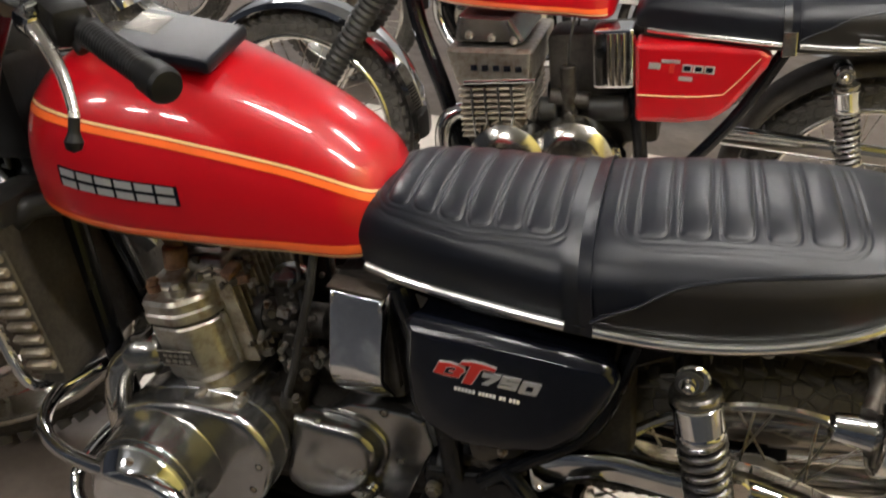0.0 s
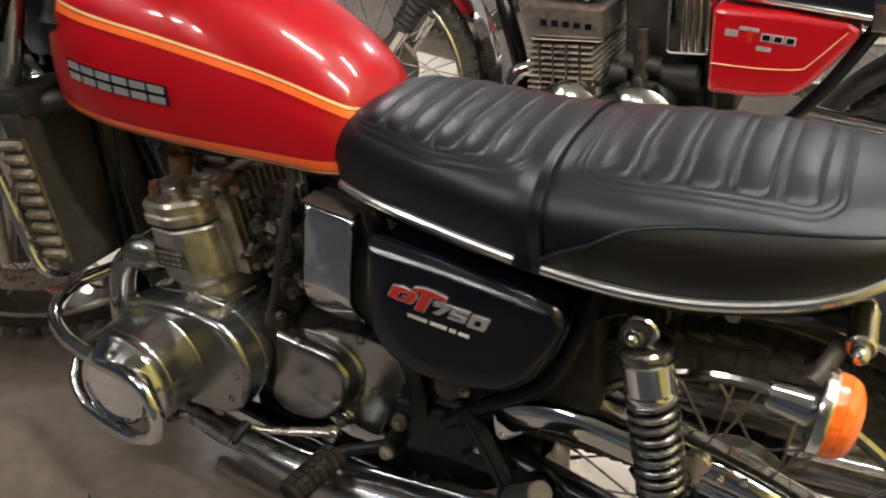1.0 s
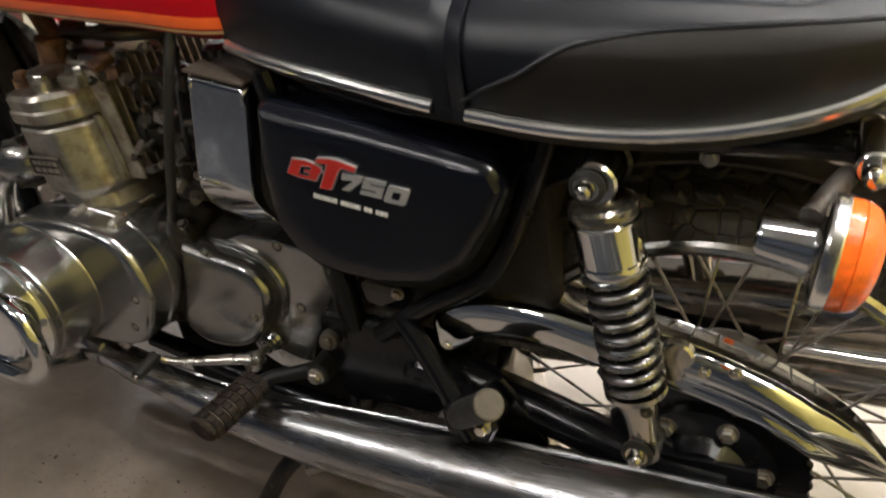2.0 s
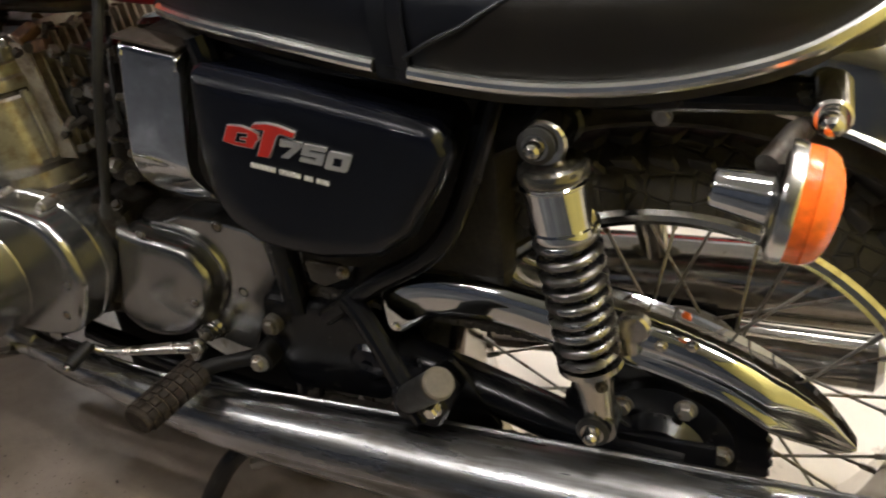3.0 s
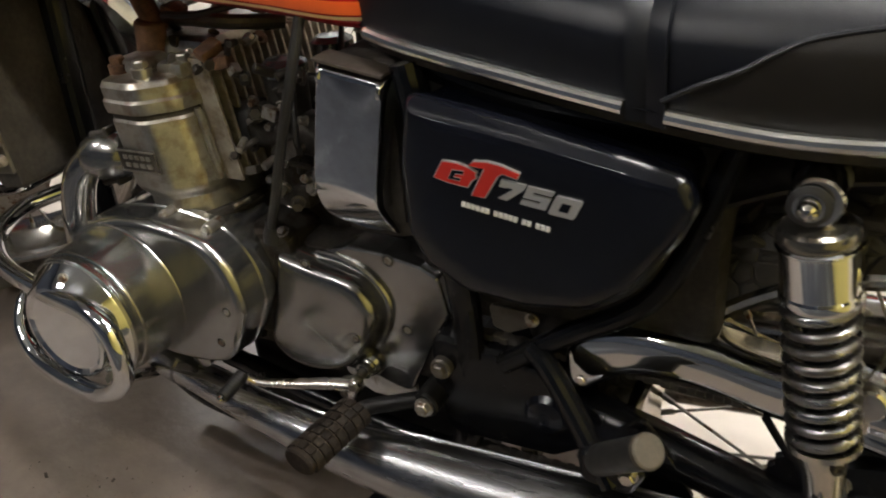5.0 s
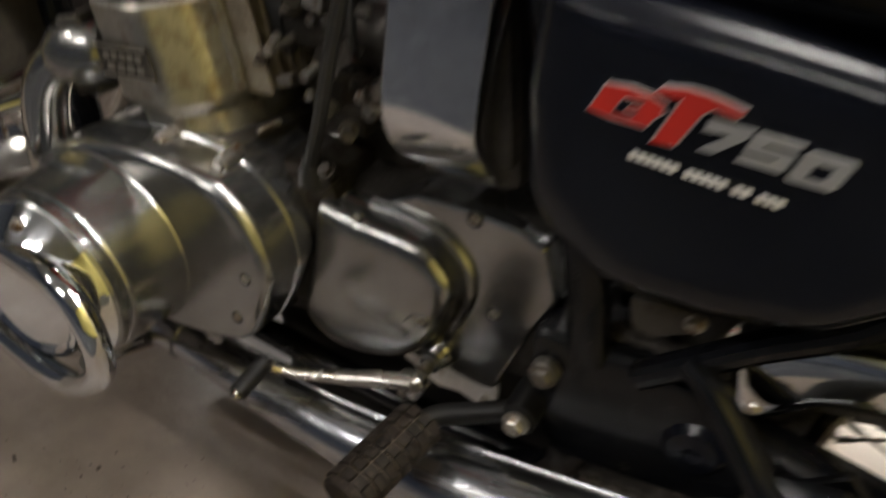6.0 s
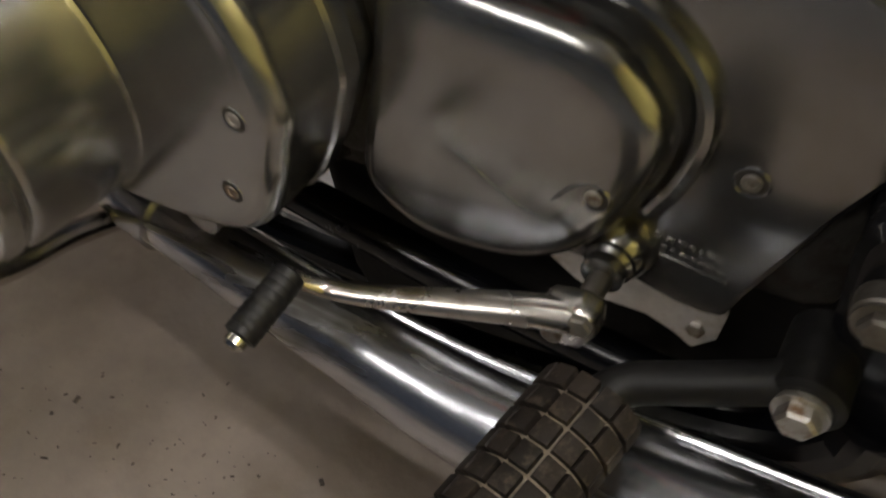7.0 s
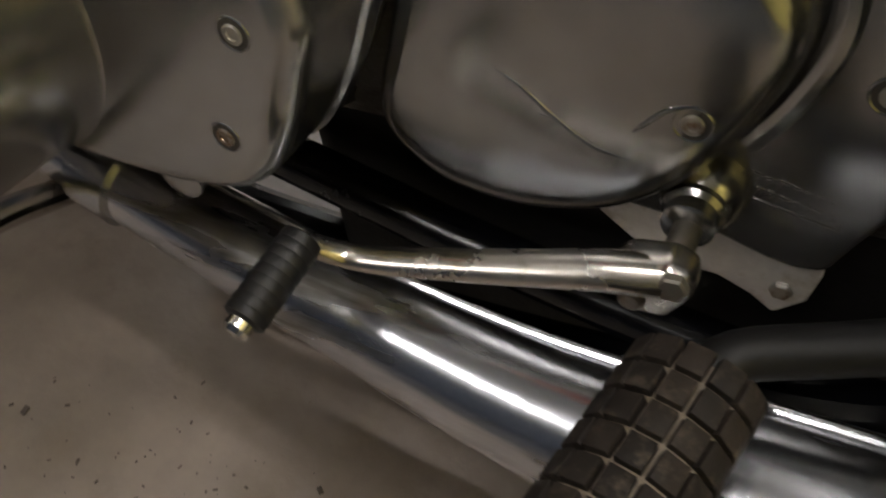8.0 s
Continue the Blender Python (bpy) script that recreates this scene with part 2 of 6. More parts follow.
def part(name, shape, mat, parent=None, label="", sharp=24):
    """Links a shape as one mesh object under a thing or a part."""
    me = bpy.data.meshes.new(name)
    me.from_pydata([tuple(v) for v in shape[0]], [], shape[1])
    me.update()
    b = bmesh.new()
    b.from_mesh(me)
    bmesh.ops.recalc_face_normals(b, faces=b.faces)
    b.to_mesh(me)
    b.free()
    me.polygons.foreach_set("use_smooth", [True] * len(me.polygons))
    me.set_sharp_from_angle(angle=radians(sharp))
    me.materials.append(mat)
    ob = new(name, me)
    ob.parent = parent
    if name not in PIECES:
        wn = ob.modifiers.new("weighted_normals", "WEIGHTED_NORMAL")
        wn.keep_sharp, wn.weight = True, 50
    return tagged(ob, label) if label else ob


def spline(pts, steps=6):
    """A smooth line through the points."""
    p = [Vector(q) for q in pts]
    p = [2 * p[0] - p[1]] + p + [2 * p[-1] - p[-2]]
    out = []
    for i in range(1, len(p) - 2):
        for k in range(steps):
            t = k / steps
            a, b, c, d = p[i - 1:i + 3]
            out.append(0.5 * (2 * b + (c - a) * t + (2 * a - 5 * b + 4 * c - d) * t * t + (3 * b - a - 3 * c + d) * t ** 3))
    return out + [p[-2]]


def curve_at(table, x):
    """A value from a table of (x, value), smoothly between the entries."""
    if x <= table[0][0]:
        return table[0][1]
    for i in range(len(table) - 1):
        if x <= table[i + 1][0]:
            (x0, a), (x1, b) = table[i], table[i + 1]
            pa = table[i - 1] if i else (2 * x0 - x1, 2 * a - b)
            pb = table[i + 2] if i + 2 < len(table) else (2 * x1 - x0, 2 * b - a)
            h = x1 - x0
            m0, m1 = (b - pa[1]) / (x1 - pa[0]) * h, (pb[1] - a) / (pb[0] - x0) * h
            t = (x - x0) / h
            return (2 * t ** 3 - 3 * t * t + 1) * a + (t ** 3 - 2 * t * t + t) * m0 + (3 * t * t - 2 * t ** 3) * b + (t ** 3 - t * t) * m1
    return table[-1][1]


def tube(pts, r, n=18, steps=6, closed=False, flat=1.0, straight=False):
    """A round bar along a smooth line; r is one radius or one for each given point."""
    line = [Vector(p) for p in pts] if straight else spline(pts + [pts[0]] if closed else pts, steps)
    if closed:
        line = line[:-1]
    m = len(line)
    rs = [r] * m if not isinstance(r, (list, tuple)) else [float(np.interp(i / (m - 1) * (len(r) - 1), range(len(r)), r)) for i in range(m)]
    vs, fs = [], []
    side = None
    for i, p in enumerate(line):
        q0, q1 = line[i - 1] if i or closed else p, line[(i + 1) % m] if i < m - 1 or closed else p
        d = (q1 - q0).normalized()
        if side is None:
            side = d.cross(Vector((0, 0, 1)) if abs(d.z) < 0.9 else Vector((1, 0, 0))).normalized()
        side = (side - d * side.dot(d)).normalized()
        up = side.cross(d)
        for k in range(n):
            a = 2 * math.pi * k / n
            vs.append(p + rs[i] * (math.cos(a) * side + flat * math.sin(a) * up))
    for i in range(m if closed else m - 1):
        for k in range(n):
            j = (i + 1) % m
            fs.append([i * n + k, i * n + (k + 1) % n, j * n + (k + 1) % n, j * n + k])
    if not closed:
        fs += [list(range(n)), list(range((m - 1) * n, m * n))]
    return vs, fs


def lathe(profile, origin=(0, 0, 0), axis=(0, 1, 0), n=32, arc=None, ring=False):
    """Turns a profile of (distance along the axis, radius) round the axis. arc: (from, to) in degrees; ring: the profile is a closed loop."""
    ax = Vector(axis).normalized()
    u = ax.cross(Vector((0, 0, 1)) if abs(ax.z) < 0.9 else Vector((1, 0, 0))).normalized()
    w = u.cross(ax)
    o = Vector(origin)
    vs, fs = [], []
    turns = n if arc is None else n + 1
    for k in range(turns):
        a = 2 * math.pi * k / n if arc is None else radians(arc[0] + (arc[1] - arc[0]) * k / n)
        for s, r in profile:
            vs.append(o + ax * s + r * (math.cos(a) * u + math.sin(a) * w))
    m = len(profile)
    for k in range(n):
        j = (k + 1) % turns
        for i in range(m - 1):
            fs.append([k * m + i, k * m + i + 1, j * m + i + 1, j * m + i])
    if ring:
        fs += [[k * m + m - 1, k * m, ((k + 1) % turns) * m, ((k + 1) % turns) * m + m - 1] for k in range(n)]
    elif arc is None:
        if profile[0][1] > 1e-6:
            fs.append([k * m for k in range(n)])
        if profile[-1][1] > 1e-6:
            fs.append([k * m + m - 1 for k in range(n)])
    return vs, fs


def rod(a, b, r, n=18, bevel=0.0):
    """A straight bar from a to b with eased ends."""
    a, b = Vector(a), Vector(b)
    h = (b - a).length
    e = bevel or min(r * 0.15, h * 0.2)
    return lathe([(0, r - e), (e, r), (h - e, r), (h, r - e)], a, b - a, n)


def bolt(place, out, r, h, washer=True):
    """A hexagon bolt head with its washer, seen from the direction out."""
    p, d = Vector(place), Vector(out).normalized()
    head = lathe([(0, r), (h * 0.8, r), (h, r * 0.82), (h * 1.02, 0.0)], p, d, 6)
    return join(head, lathe([(-0.002, r * 1.3), (0.001, r * 1.3), (0.0012, 0.0)], p, d, 20)) if washer else head


def round_corners(pts, r, n=5):
    """A polygon with rounded corners; r is one radius or one for each corner."""
    out = []
    m = len(pts)
    for i in range(m):
        p0, p, p1 = (Vector(pts[j % m]).to_2d() for j in (i - 1, i, i + 1))
        rr = r[i] if isinstance(r, (list, tuple)) else r
        a, b = p0 - p, p1 - p
        half = a.angle(b, math.pi) / 2
        cut = min(rr / max(math.tan(half), 0.05), a.length * 0.48, b.length * 0.48)
        s, e = p + a.normalized() * cut, p + b.normalized() * cut
        for k in range(n + 1):
            t = k / n
            out.append((1 - t) ** 2 * s + 2 * t * (1 - t) * p + t * t * e)
    return out


def smooth_loop(pts, steps=6):
    """A closed smooth outline through the points."""
    q = [Vector((p[0], p[1], 0)) for p in pts]
    line = spline(q[-2:] + q + q[:2], steps)
    return [p.to_2d() for p in line[2 * steps:-2 * steps - 1 + steps]][:len(q) * steps]


def inset(pts, d):
    m = len(pts)
    area = sum(pts[i].x * pts[(i + 1) % m].y - pts[(i + 1) % m].x * pts[i].y for i in range(m))
    sign = 1 if area > 0 else -1
    out = []
    for i in range(m):
        t = pts[(i + 1) % m] - pts[i - 1]
        if t.length < 1e-9:
            out.append(pts[i].copy())
            continue
        t.normalize()
        out.append(pts[i] + Vector((-t.y, t.x)) * d * sign)
    return out


def pillow(outline, rings, corner=0.01, n=5, raw=False):
    """A moulded plate: an outline in x and z, laid in rings of (inset, y) from back to front and closed at both ends."""
    base = [Vector(p) for p in outline] if raw else round_corners(outline, corner, n)
    vs, fs = [], []
    m = len(base)
    mid = sum(base, Vector((0, 0))) / m
    span = sum((p - mid).length for p in base) / m
    for d, y in rings:
        loop = inset(base, d) if d < 0.0125 else [p + (mid - p) * d / span for p in base]
        vs += [(p.x, y, p.y) for p in loop]
    for k in range(len(rings) - 1):
        for i in range(m):
            fs.append([k * m + i, k * m + (i + 1) % m, (k + 1) * m + (i + 1) % m, (k + 1) * m + i])
    fs += [list(range(m)), list(range((len(rings) - 1) * m, len(rings) * m))]
    return vs, fs


def box(centre, size, bevel=0.002, turn=(0, 0, 0)):
    """A block with eased edges."""
    b = bmesh.new()
    bmesh.ops.create_cube(b, size=1.0)
    bmesh.ops.scale(b, vec=size, verts=b.verts)
    if bevel:
        bmesh.ops.bevel(b, geom=b.edges[:], offset=min(bevel, min(size) * 0.4), segments=2, affect="EDGES", profile=0.5)
    bmesh.ops.transform(b, matrix=pose(*centre, *turn), verts=b.verts)
    b.verts.index_update()
    out = [v.co.copy() for v in b.verts], [[v.index for v in f.verts] for f in b.faces]
    b.free()
    return out


def grid(rows):
    """A sheet through equal rows of points."""
    m = len(rows[0])
    vs = [p for r in rows for p in r]
    fs = [[i * m + k, i * m + k + 1, (i + 1) * m + k + 1, (i + 1) * m + k] for i in range(len(rows) - 1) for k in range(m - 1)]
    return vs, fs


def moved(shape, m):
    return [m @ Vector(v) for v in shape[0]], shape[1]


def thing(name, m, label, category, group=""):
    ob = new(name)
    ob.matrix_world = m
    return tagged(ob, label, category, group)


# ---- the hall ----
def floor_sheet(name, x0, x1, y0, y1, z, mat, label, thick=0.1):
    ob = part(name, box(((x0 + x1) / 2, (y0 + y1) / 2, z - thick / 2), (x1 - x0, y1 - y0, thick), 0), mat)
    return tagged(ob, label, "floor", kind="structure")


floor_sheet("floor", -6, 1.5, -4, 5.2, FLOOR_Z, FLOOR_MAT, "scuffed grey-brown concrete floor with small stains", 0.2)
floor_sheet("floor_strip", -5.9, 1.48, 1.42, 3.3, FLOOR_Z + 0.004, WHITE_FLOOR, "white-painted floor strip behind the motorcycle", 0.004)
# unseen sheet, added so that the bright metal reflects something dark
floor_sheet("aisle_floor", -5.9, 1.48, -3.98, 0.45, FLOOR_Z + 0.004, REFLECTED_DARK_MAT, "unseen dark floor sheet, added for dark reflections", 0.004)
for nm, c, s, mt, lb in (
        ("wall_north", (-2.2, 5.2, 1.6), (7.8, 0.2, 3.6), NORTH_WALL, "pale grey plaster wall"),
        ("wall_south", (-2.2, -4.1, 1.6), (7.8, 0.2, 3.6), SOUTH_WALL, "dark blue-grey painted wall"),
        ("wall_west", (-6.1, 0.55, 1.6), (0.2, 9.1, 3.6), SOUTH_WALL, "dark blue-grey painted wall"),
        # out of view; its yellow and its nearness are set for gold reflections
        ("wall_east", (1.6, -1.5, 1.6), (0.2, 5.0, 3.6), CREAM_WALL, "unseen yellow wall, placed for its reflection"),
        ("wall_east_end", (1.6, 3.05, 1.6), (0.2, 4.1, 3.6), PALE_WALL, "pale cream painted wall")):
    tagged(part(nm, box(c, s, 0), mt), lb, "wall", kind="structure")
tagged(part("ceiling", box((-2.2, 0.55, 3.25), (7.8, 9.5, 0.1), 0), CEIL_MAT), "plain grey painted ceiling over the hall", "ceiling", kind="structure")


# chips and grit on the floor beside the machine
rng = random.Random(11)
bits = []
for k in range(120):
    cx, cy = ((-0.78, 0.95), (-0.72, 0.97), (-0.66, 0.98), (-0.9, 0.93))[k % 4]
    bx, by, sz = cx + rng.gauss(0, 0.07), cy + rng.gauss(0, 0.03), rng.uniform(0.0005, 0.0014) * (2.5 if k % 17 == 0 else 1.0)
    bits.append(box((bx, by, FLOOR_Z + sz * 0.2), (sz * rng.uniform(1.0, 2.8), sz * rng.uniform(0.8, 1.4), sz * 0.5), sz * 0.15, (rng.uniform(-12, 12), rng.uniform(-12, 12), rng.uniform(0, 180))))
tagged(part("floor_grit", join(*bits), GRIT), "scattered dark brown chips and grit on the floor", "grit", kind="stuff")


def tube_light(x, y, length, z=3.0):
    lamp = thing("ceiling_light", pose(x, y, z), "unseen white fluorescent fitting with a lit diffuser", "lamp", "fluorescent lights on the ceiling")
    part("housing", box((0, 0, 0.125), (length + 0.06, 0.12, 0.07), 0.006), FIXTURE, lamp)
    part("diffuser", box((0, 0, 0.075), (length, 0.085, 0.028), 0.008), TUBE_GLOW, lamp, "lit white diffuser")
    for sx in (-1, 1):
        part("end_cap", box((sx * (length / 2 + 0.012), 0, 0.078), (0.02, 0.095, 0.034), 0.003), FIXTURE, lamp)
    for sx in (-0.2, 0.2):
        part("hanger", rod((sx, 0, 0.15), (sx, 0, 0.2), 0.008), FIXTURE, lamp)
    return lamp


# All out of view; several are added to brighten the back row and rear end.
for lx, ly, ln in ((-0.33, 0.93, 0.66), (-2.1, -1.5, 0.55), (-1.38, -1.5, 0.4), (0.93, 0.5, 1.0), (-3.6, -0.9, 0.8), (-3.2, 4.4, 1.2), (0.6, 1.95, 0.8), (-0.1, 4.8, 0.45)):
    tube_light(lx, ly, ln)


# ---- parts of a motorcycle ----
def spoked_wheel(root, name, cx, cz, rim_r, tyre_r, half, sprocket=False, turn=None, drum=0.075):
    m = turn or pose(0, 0, 0)
    hold = part(name, moved(lathe([(-0.09, 0.013), (0.09, 0.013)], (cx, 0, cz), (0, 1, 0), 12), m), STEEL, root)
    prof = []
    for k in range(25):
        a = math.pi * k / 24
        prof.append((-half * math.cos(a), rim_r + (tyre_r - rim_r) * max(0.0, math.sin(a)) ** 0.8))
    blocks = []
    nb = 54
    for k in range(nb):
        a = 2 * math.pi * k / nb
        for side in (-1, 1):
            rot = Matrix.Translation((cx, 0, cz)) @ Matrix.Rotation(a + side * 0.03, 4, "Y")
            blocks.append(moved(box((0, side * half * 0.83, tyre_r - 0.0215), (0.0255, 0.007, 0.026), 0.0025, (side * -38, 0, 18 * side)), rot))
            blocks.append(moved(box((0, side * half * 0.32, tyre_r - 0.003), (0.027, half * 0.5, 0.009), 0.002, (0, 0, 25 * side)), rot))
    part("tyre", moved(lathe(prof, (cx, 0, cz), (0, 1, 0), 96, ring=True), m), SIDE_TYRE, hold, "worn black tyre with blocky tread")
    tagged(part("tread", moved(join(*blocks), m), TYRE, hold), kind="stuff")
    w = half * 0.93
    part("rim", moved(lathe([(-w + 0.004, rim_r + 0.008), (-w - 0.004, rim_r + 0.0085), (-w - 0.008, rim_r + 0.004), (-w - 0.0085, rim_r - 0.002), (-w - 0.005, rim_r - 0.008), (-w + 0.006, rim_r - 0.0115), (-w * 0.5, rim_r - 0.014), (0, rim_r - 0.022),
                             (w * 0.5, rim_r - 0.014), (w - 0.006, rim_r - 0.0115), (w + 0.005, rim_r - 0.008), (w + 0.0085, rim_r - 0.002), (w + 0.008, rim_r + 0.004), (w + 0.004, rim_r + 0.0085), (w - 0.004, rim_r + 0.008)], (cx, 0, cz), (0, 1, 0), 96, ring=True), m), CHROME_OLD, hold, "chromed steel rim")
    part("hub", moved(lathe([(-0.06, 0.03), (-0.058, drum), (-0.045, drum + 0.008), (-0.035, drum), (0.035, drum), (0.045, drum + 0.008), (0.06, drum), (0.062, 0.02)], (cx, 0, cz), (0, 1, 0), 40), m), CAST, hold)
    spoke = None
    for k in range(36):
        side = -1 if k % 2 else 1
        a0, a1 = 2 * math.pi * k / 36, 2 * math.pi * k / 36 + (0.42 if k % 4 < 2 else -0.42)
        p0 = (cx + (drum + 0.006) * math.cos(a1), side * 0.044, cz + (drum + 0.006) * math.sin(a1))
        p1 = (cx + (rim_r - 0.02) * math.cos(a0), side * 0.008, cz + (rim_r - 0.02) * math.sin(a0))
        mid = Vector(p1) * 0.9 + Vector(p0) * 0.1
        part("spoke", moved(join(rod(p0, p1, 0.0019, 6), rod(mid, p1, 0.0034, 6)), m), STEEL, hold)
    if sprocket:
        teeth = []
        for k in range(94):
            a = 2 * math.pi * k / 94
            teeth.append(Vector((cx + (0.109 + (0.0035 if k % 2 else 0)) * math.cos(a), cz + (0.109 + (0.0035 if k % 2 else 0)) * math.sin(a))))
        part("sprocket", pillow(teeth, [(0, -0.082), (0, -0.088), (0.002, -0.09)], raw=True), FRAME, hold, "dark oily rear sprocket")
        part("sprocket_carrier", lathe([(-0.09, 0.08), (-0.1, 0.078), (-0.104, 0.05), (-0.12, 0.04), (-0.122, 0.0)], (cx, 0, cz), (0, 1, 0), 40), FRAME, hold)
        for k in range(6):
            a = 2 * math.pi * (k + 0.1) / 6
            part("sprocket_bolt", bolt((cx + 0.064 * math.cos(a), -0.102, cz + 0.064 * math.sin(a)), (0, -1, 0), 0.009, 0.009), STEEL, hold)
    return hold


SEAT_W = [(-0.505, 0.092), (-0.48, 0.105), (-0.42, 0.128), (-0.35, 0.146), (-0.2, 0.168), (-0.05, 0.172), (0.05, 0.168), (0.12, 0.157), (0.17, 0.135), (0.2, 0.105), (0.218, 0.06), (0.222, 0.02)]
SEAT_B = [(-0.505, 0.765), (-0.478, 0.757), (-0.35, 0.742), (-0.208, 0.722), (-0.1, 0.709), (-0.03, 0.708), (0.035, 0.714), (0.095, 0.726), (0.132, 0.738), (0.16, 0.752), (0.19, 0.77), (0.222, 0.79)]
SEAT_T = [(-0.505, 0.812), (-0.485, 0.838), (-0.455, 0.853), (-0.4, 0.853), (-0.3, 0.84), (-0.22, 0.831), (-0.15, 0.833), (-0.05, 0.834), (0.05, 0.829), (0.12, 0.822), (0.17, 0.812), (0.205, 0.802), (0.222, 0.793)]
SEAT_N = [(-0.505, 3.8), (-0.3, 3.2), (-0.15, 2.6), (0.222, 2.4)]
SEAT_M = 3.6
SEAT_SEAM = [(-0.183, 0.73), (-0.16, 0.743), (-0.127, 0.757), (-0.108, 0.768), (-0.08, 0.78), (-0.022, 0.789), (0.053, 0.792), (0.12, 0.793), (0.17, 0.793), (0.2, 0.79)]
STRAP_X = -0.197


def seat_pads():
    """Stitched cushions: (middle, half length) in front of the strap and behind it."""
    return [(-0.43 + 0.0365 * k, 0.0155) for k in range(6)] + [(-0.117 + 0.0468 * k, 0.0175) for k in range(5)]


def seat_relief(x, y):
    up = 0.0
    edge = min(0.119, curve_at(SEAT_W, x) - 0.03)
    for x0, x1 in ((-0.456, -0.222), (-0.144, 0.098)):
        if x0 - 0.03 < x < x1 + 0.03:
            qx, qy = abs(x - (x0 + x1) / 2) - (x1 - x0) / 2 + 0.02, abs(y) - edge + 0.02
            d = math.hypot(max(qx, 0), max(qy, 0)) + min(max(qx, qy), 0) - 0.02
            up -= 0.0013 * math.exp(-((d - 0.007) / 0.0017) ** 2) + 0.0013 * math.exp(-((d - 0.0145) / 0.0017) ** 2)
    for c, h in seat_pads():
        if abs(x - c) < h + 0.012 and abs(y) < edge + 0.01:
            qx, qy = abs(x - c) - h + 0.011, abs(y) - edge + 0.011
            d = math.hypot(max(qx, 0), max(qy, 0)) + min(max(qx, qy), 0) - 0.011
            if d < 0:
                up += 0.0021 * (1 - math.exp(d / 0.007))
            up -= 0.0015 * math.exp(-(d / 0.0016) ** 2)
    up -= 0.006 * math.exp(-((x - STRAP_X) / 0.012) ** 2)
    return up


def seat_point(x, a, lift=0.0, relief=True):
    w, b, t = curve_at(SEAT_W, x), curve_at(SEAT_B, x), curve_at(SEAT_T, x)
    c, s, n = math.cos(a), math.sin(a), curve_at(SEAT_N, x)
    y = -w * (1 if c > 0 else -1) * abs(c) ** (2 / n)
    z = b + (t - b) * abs(s) ** (2 / SEAT_M)
    y *= 0.955 + 0.045 * min(1.0, abs(s) ** (2 / SEAT_M) / 0.5)
    up = lift + (seat_relief(x, y) if relief else -0.006 * math.exp(-((x - STRAP_X) / 0.012) ** 2))
    ny, nz = y / max(w, 0.02) ** 1.2, (z - b) / max(t - b, 0.02)
    ln = math.hypot(ny, nz) or 1
    return Vector((x, y + up * ny / ln, z + up * nz / ln))


def seat_unit(root, label, nx=260, na=72):
    rows = []
    for i in range(nx + 1):
        x = -0.505 + 0.727 * i / nx
        rows.append([seat_point(x, math.pi * k / na) for k in range(na + 1)])
    top = grid(rows)
    bottom = [[Vector((x, s * curve_at(SEAT_W, x) * 0.98, curve_at(SEAT_B, x))) for s in (-1, 1)] for x in np.linspace(-0.505, 0.222, 40)]
    seat = part("seat", join(top, grid(bottom), ([r for r in rows[0]], [list(range(na + 1))])), VINYL, root, label, 70)
    seat.data.materials.append(VINYL_SIDE)
    for poly in seat.data.polygons:
        c = poly.center
        if c.x > -0.165 and abs(c.y) > 0.02 and c.z < curve_at(SEAT_SEAM, c.x):
            poly.material_index = 1
    band = []
    for dx, lift in ((-0.0165, 0.0), (-0.016, 0.0035), (-0.008, 0.0045), (0.0, 0.0038), (0.008, 0.0045), (0.016, 0.0035), (0.0165, 0.0)):
        band.append([seat_point(STRAP_X + dx, -0.12 + (math.pi + 0.24) * k / 48 if 0 < k < 48 else (0 if k == 0 else math.pi), lift + 0.002, False) + (Vector((0, 0, -0.012)) if k in (0, 48) else Vector()) for k in range(49)])
    part("strap", grid(band), VINYL, seat, "black passenger strap across the seat")
    for sgn in (-1, 1):
        for nm, x0, x1 in (("trim", -0.48, -0.214), ("trim", -0.18, 0.214)):
            line = []
            for k in range(25):
                x = x0 + (x1 - x0) * k / 24
                line.append((x, sgn * (curve_at(SEAT_W, x) * 0.975 + 0.002), curve_at(SEAT_B, x) - 0.001))
            part(nm, tube(line, 0.0068, 12, 2), BRIGHT_TRIM, seat, "chrome trim along the lower edge")
    seam = []
    for x, z in SEAT_SEAM:
        bt, w = curve_at(SEAT_B, x), curve_at(SEAT_W, x)
        y = w * max(0.0, 1 - ((z - bt) / (curve_at(SEAT_T, x) - bt)) ** SEAT_M) ** (1 / curve_at(SEAT_N, x))
        seam.append((x, -y - 0.0003, z))
    part("piping", tube(seam, 0.0022, 6, 4), VINYL, seat)
    base = [[Vector((x, s * (curve_at(SEAT_W, x) - 0.012), curve_at(SEAT_B, x) - d)) for s, d in ((-1, 0.0), (-0.98, 0.02), (0.98, 0.02), (1, 0.0))] for x in np.linspace(-0.49, 0.2, 30)]
    part("seat_base", grid(base), DARK, seat)
    return seat


TANK_W = [(-0.985, 0.03), (-0.978, 0.07), (-0.955, 0.11), (-0.92, 0.142), (-0.86, 0.162), (-0.79, 0.165), (-0.7, 0.152), (-0.6, 0.132), (-0.53, 0.115), (-0.49, 0.1), (-0.465, 0.078), (-0.452, 0.03)]
TANK_T = [(-0.985, 0.94), (-0.97, 0.975), (-0.93, 1.02), (-0.87, 1.045), (-0.78, 1.052), (-0.7, 1.033), (-0.62, 0.995), (-0.55, 0.955), (-0.5, 0.918), (-0.465, 0.88), (-0.452, 0.85)]
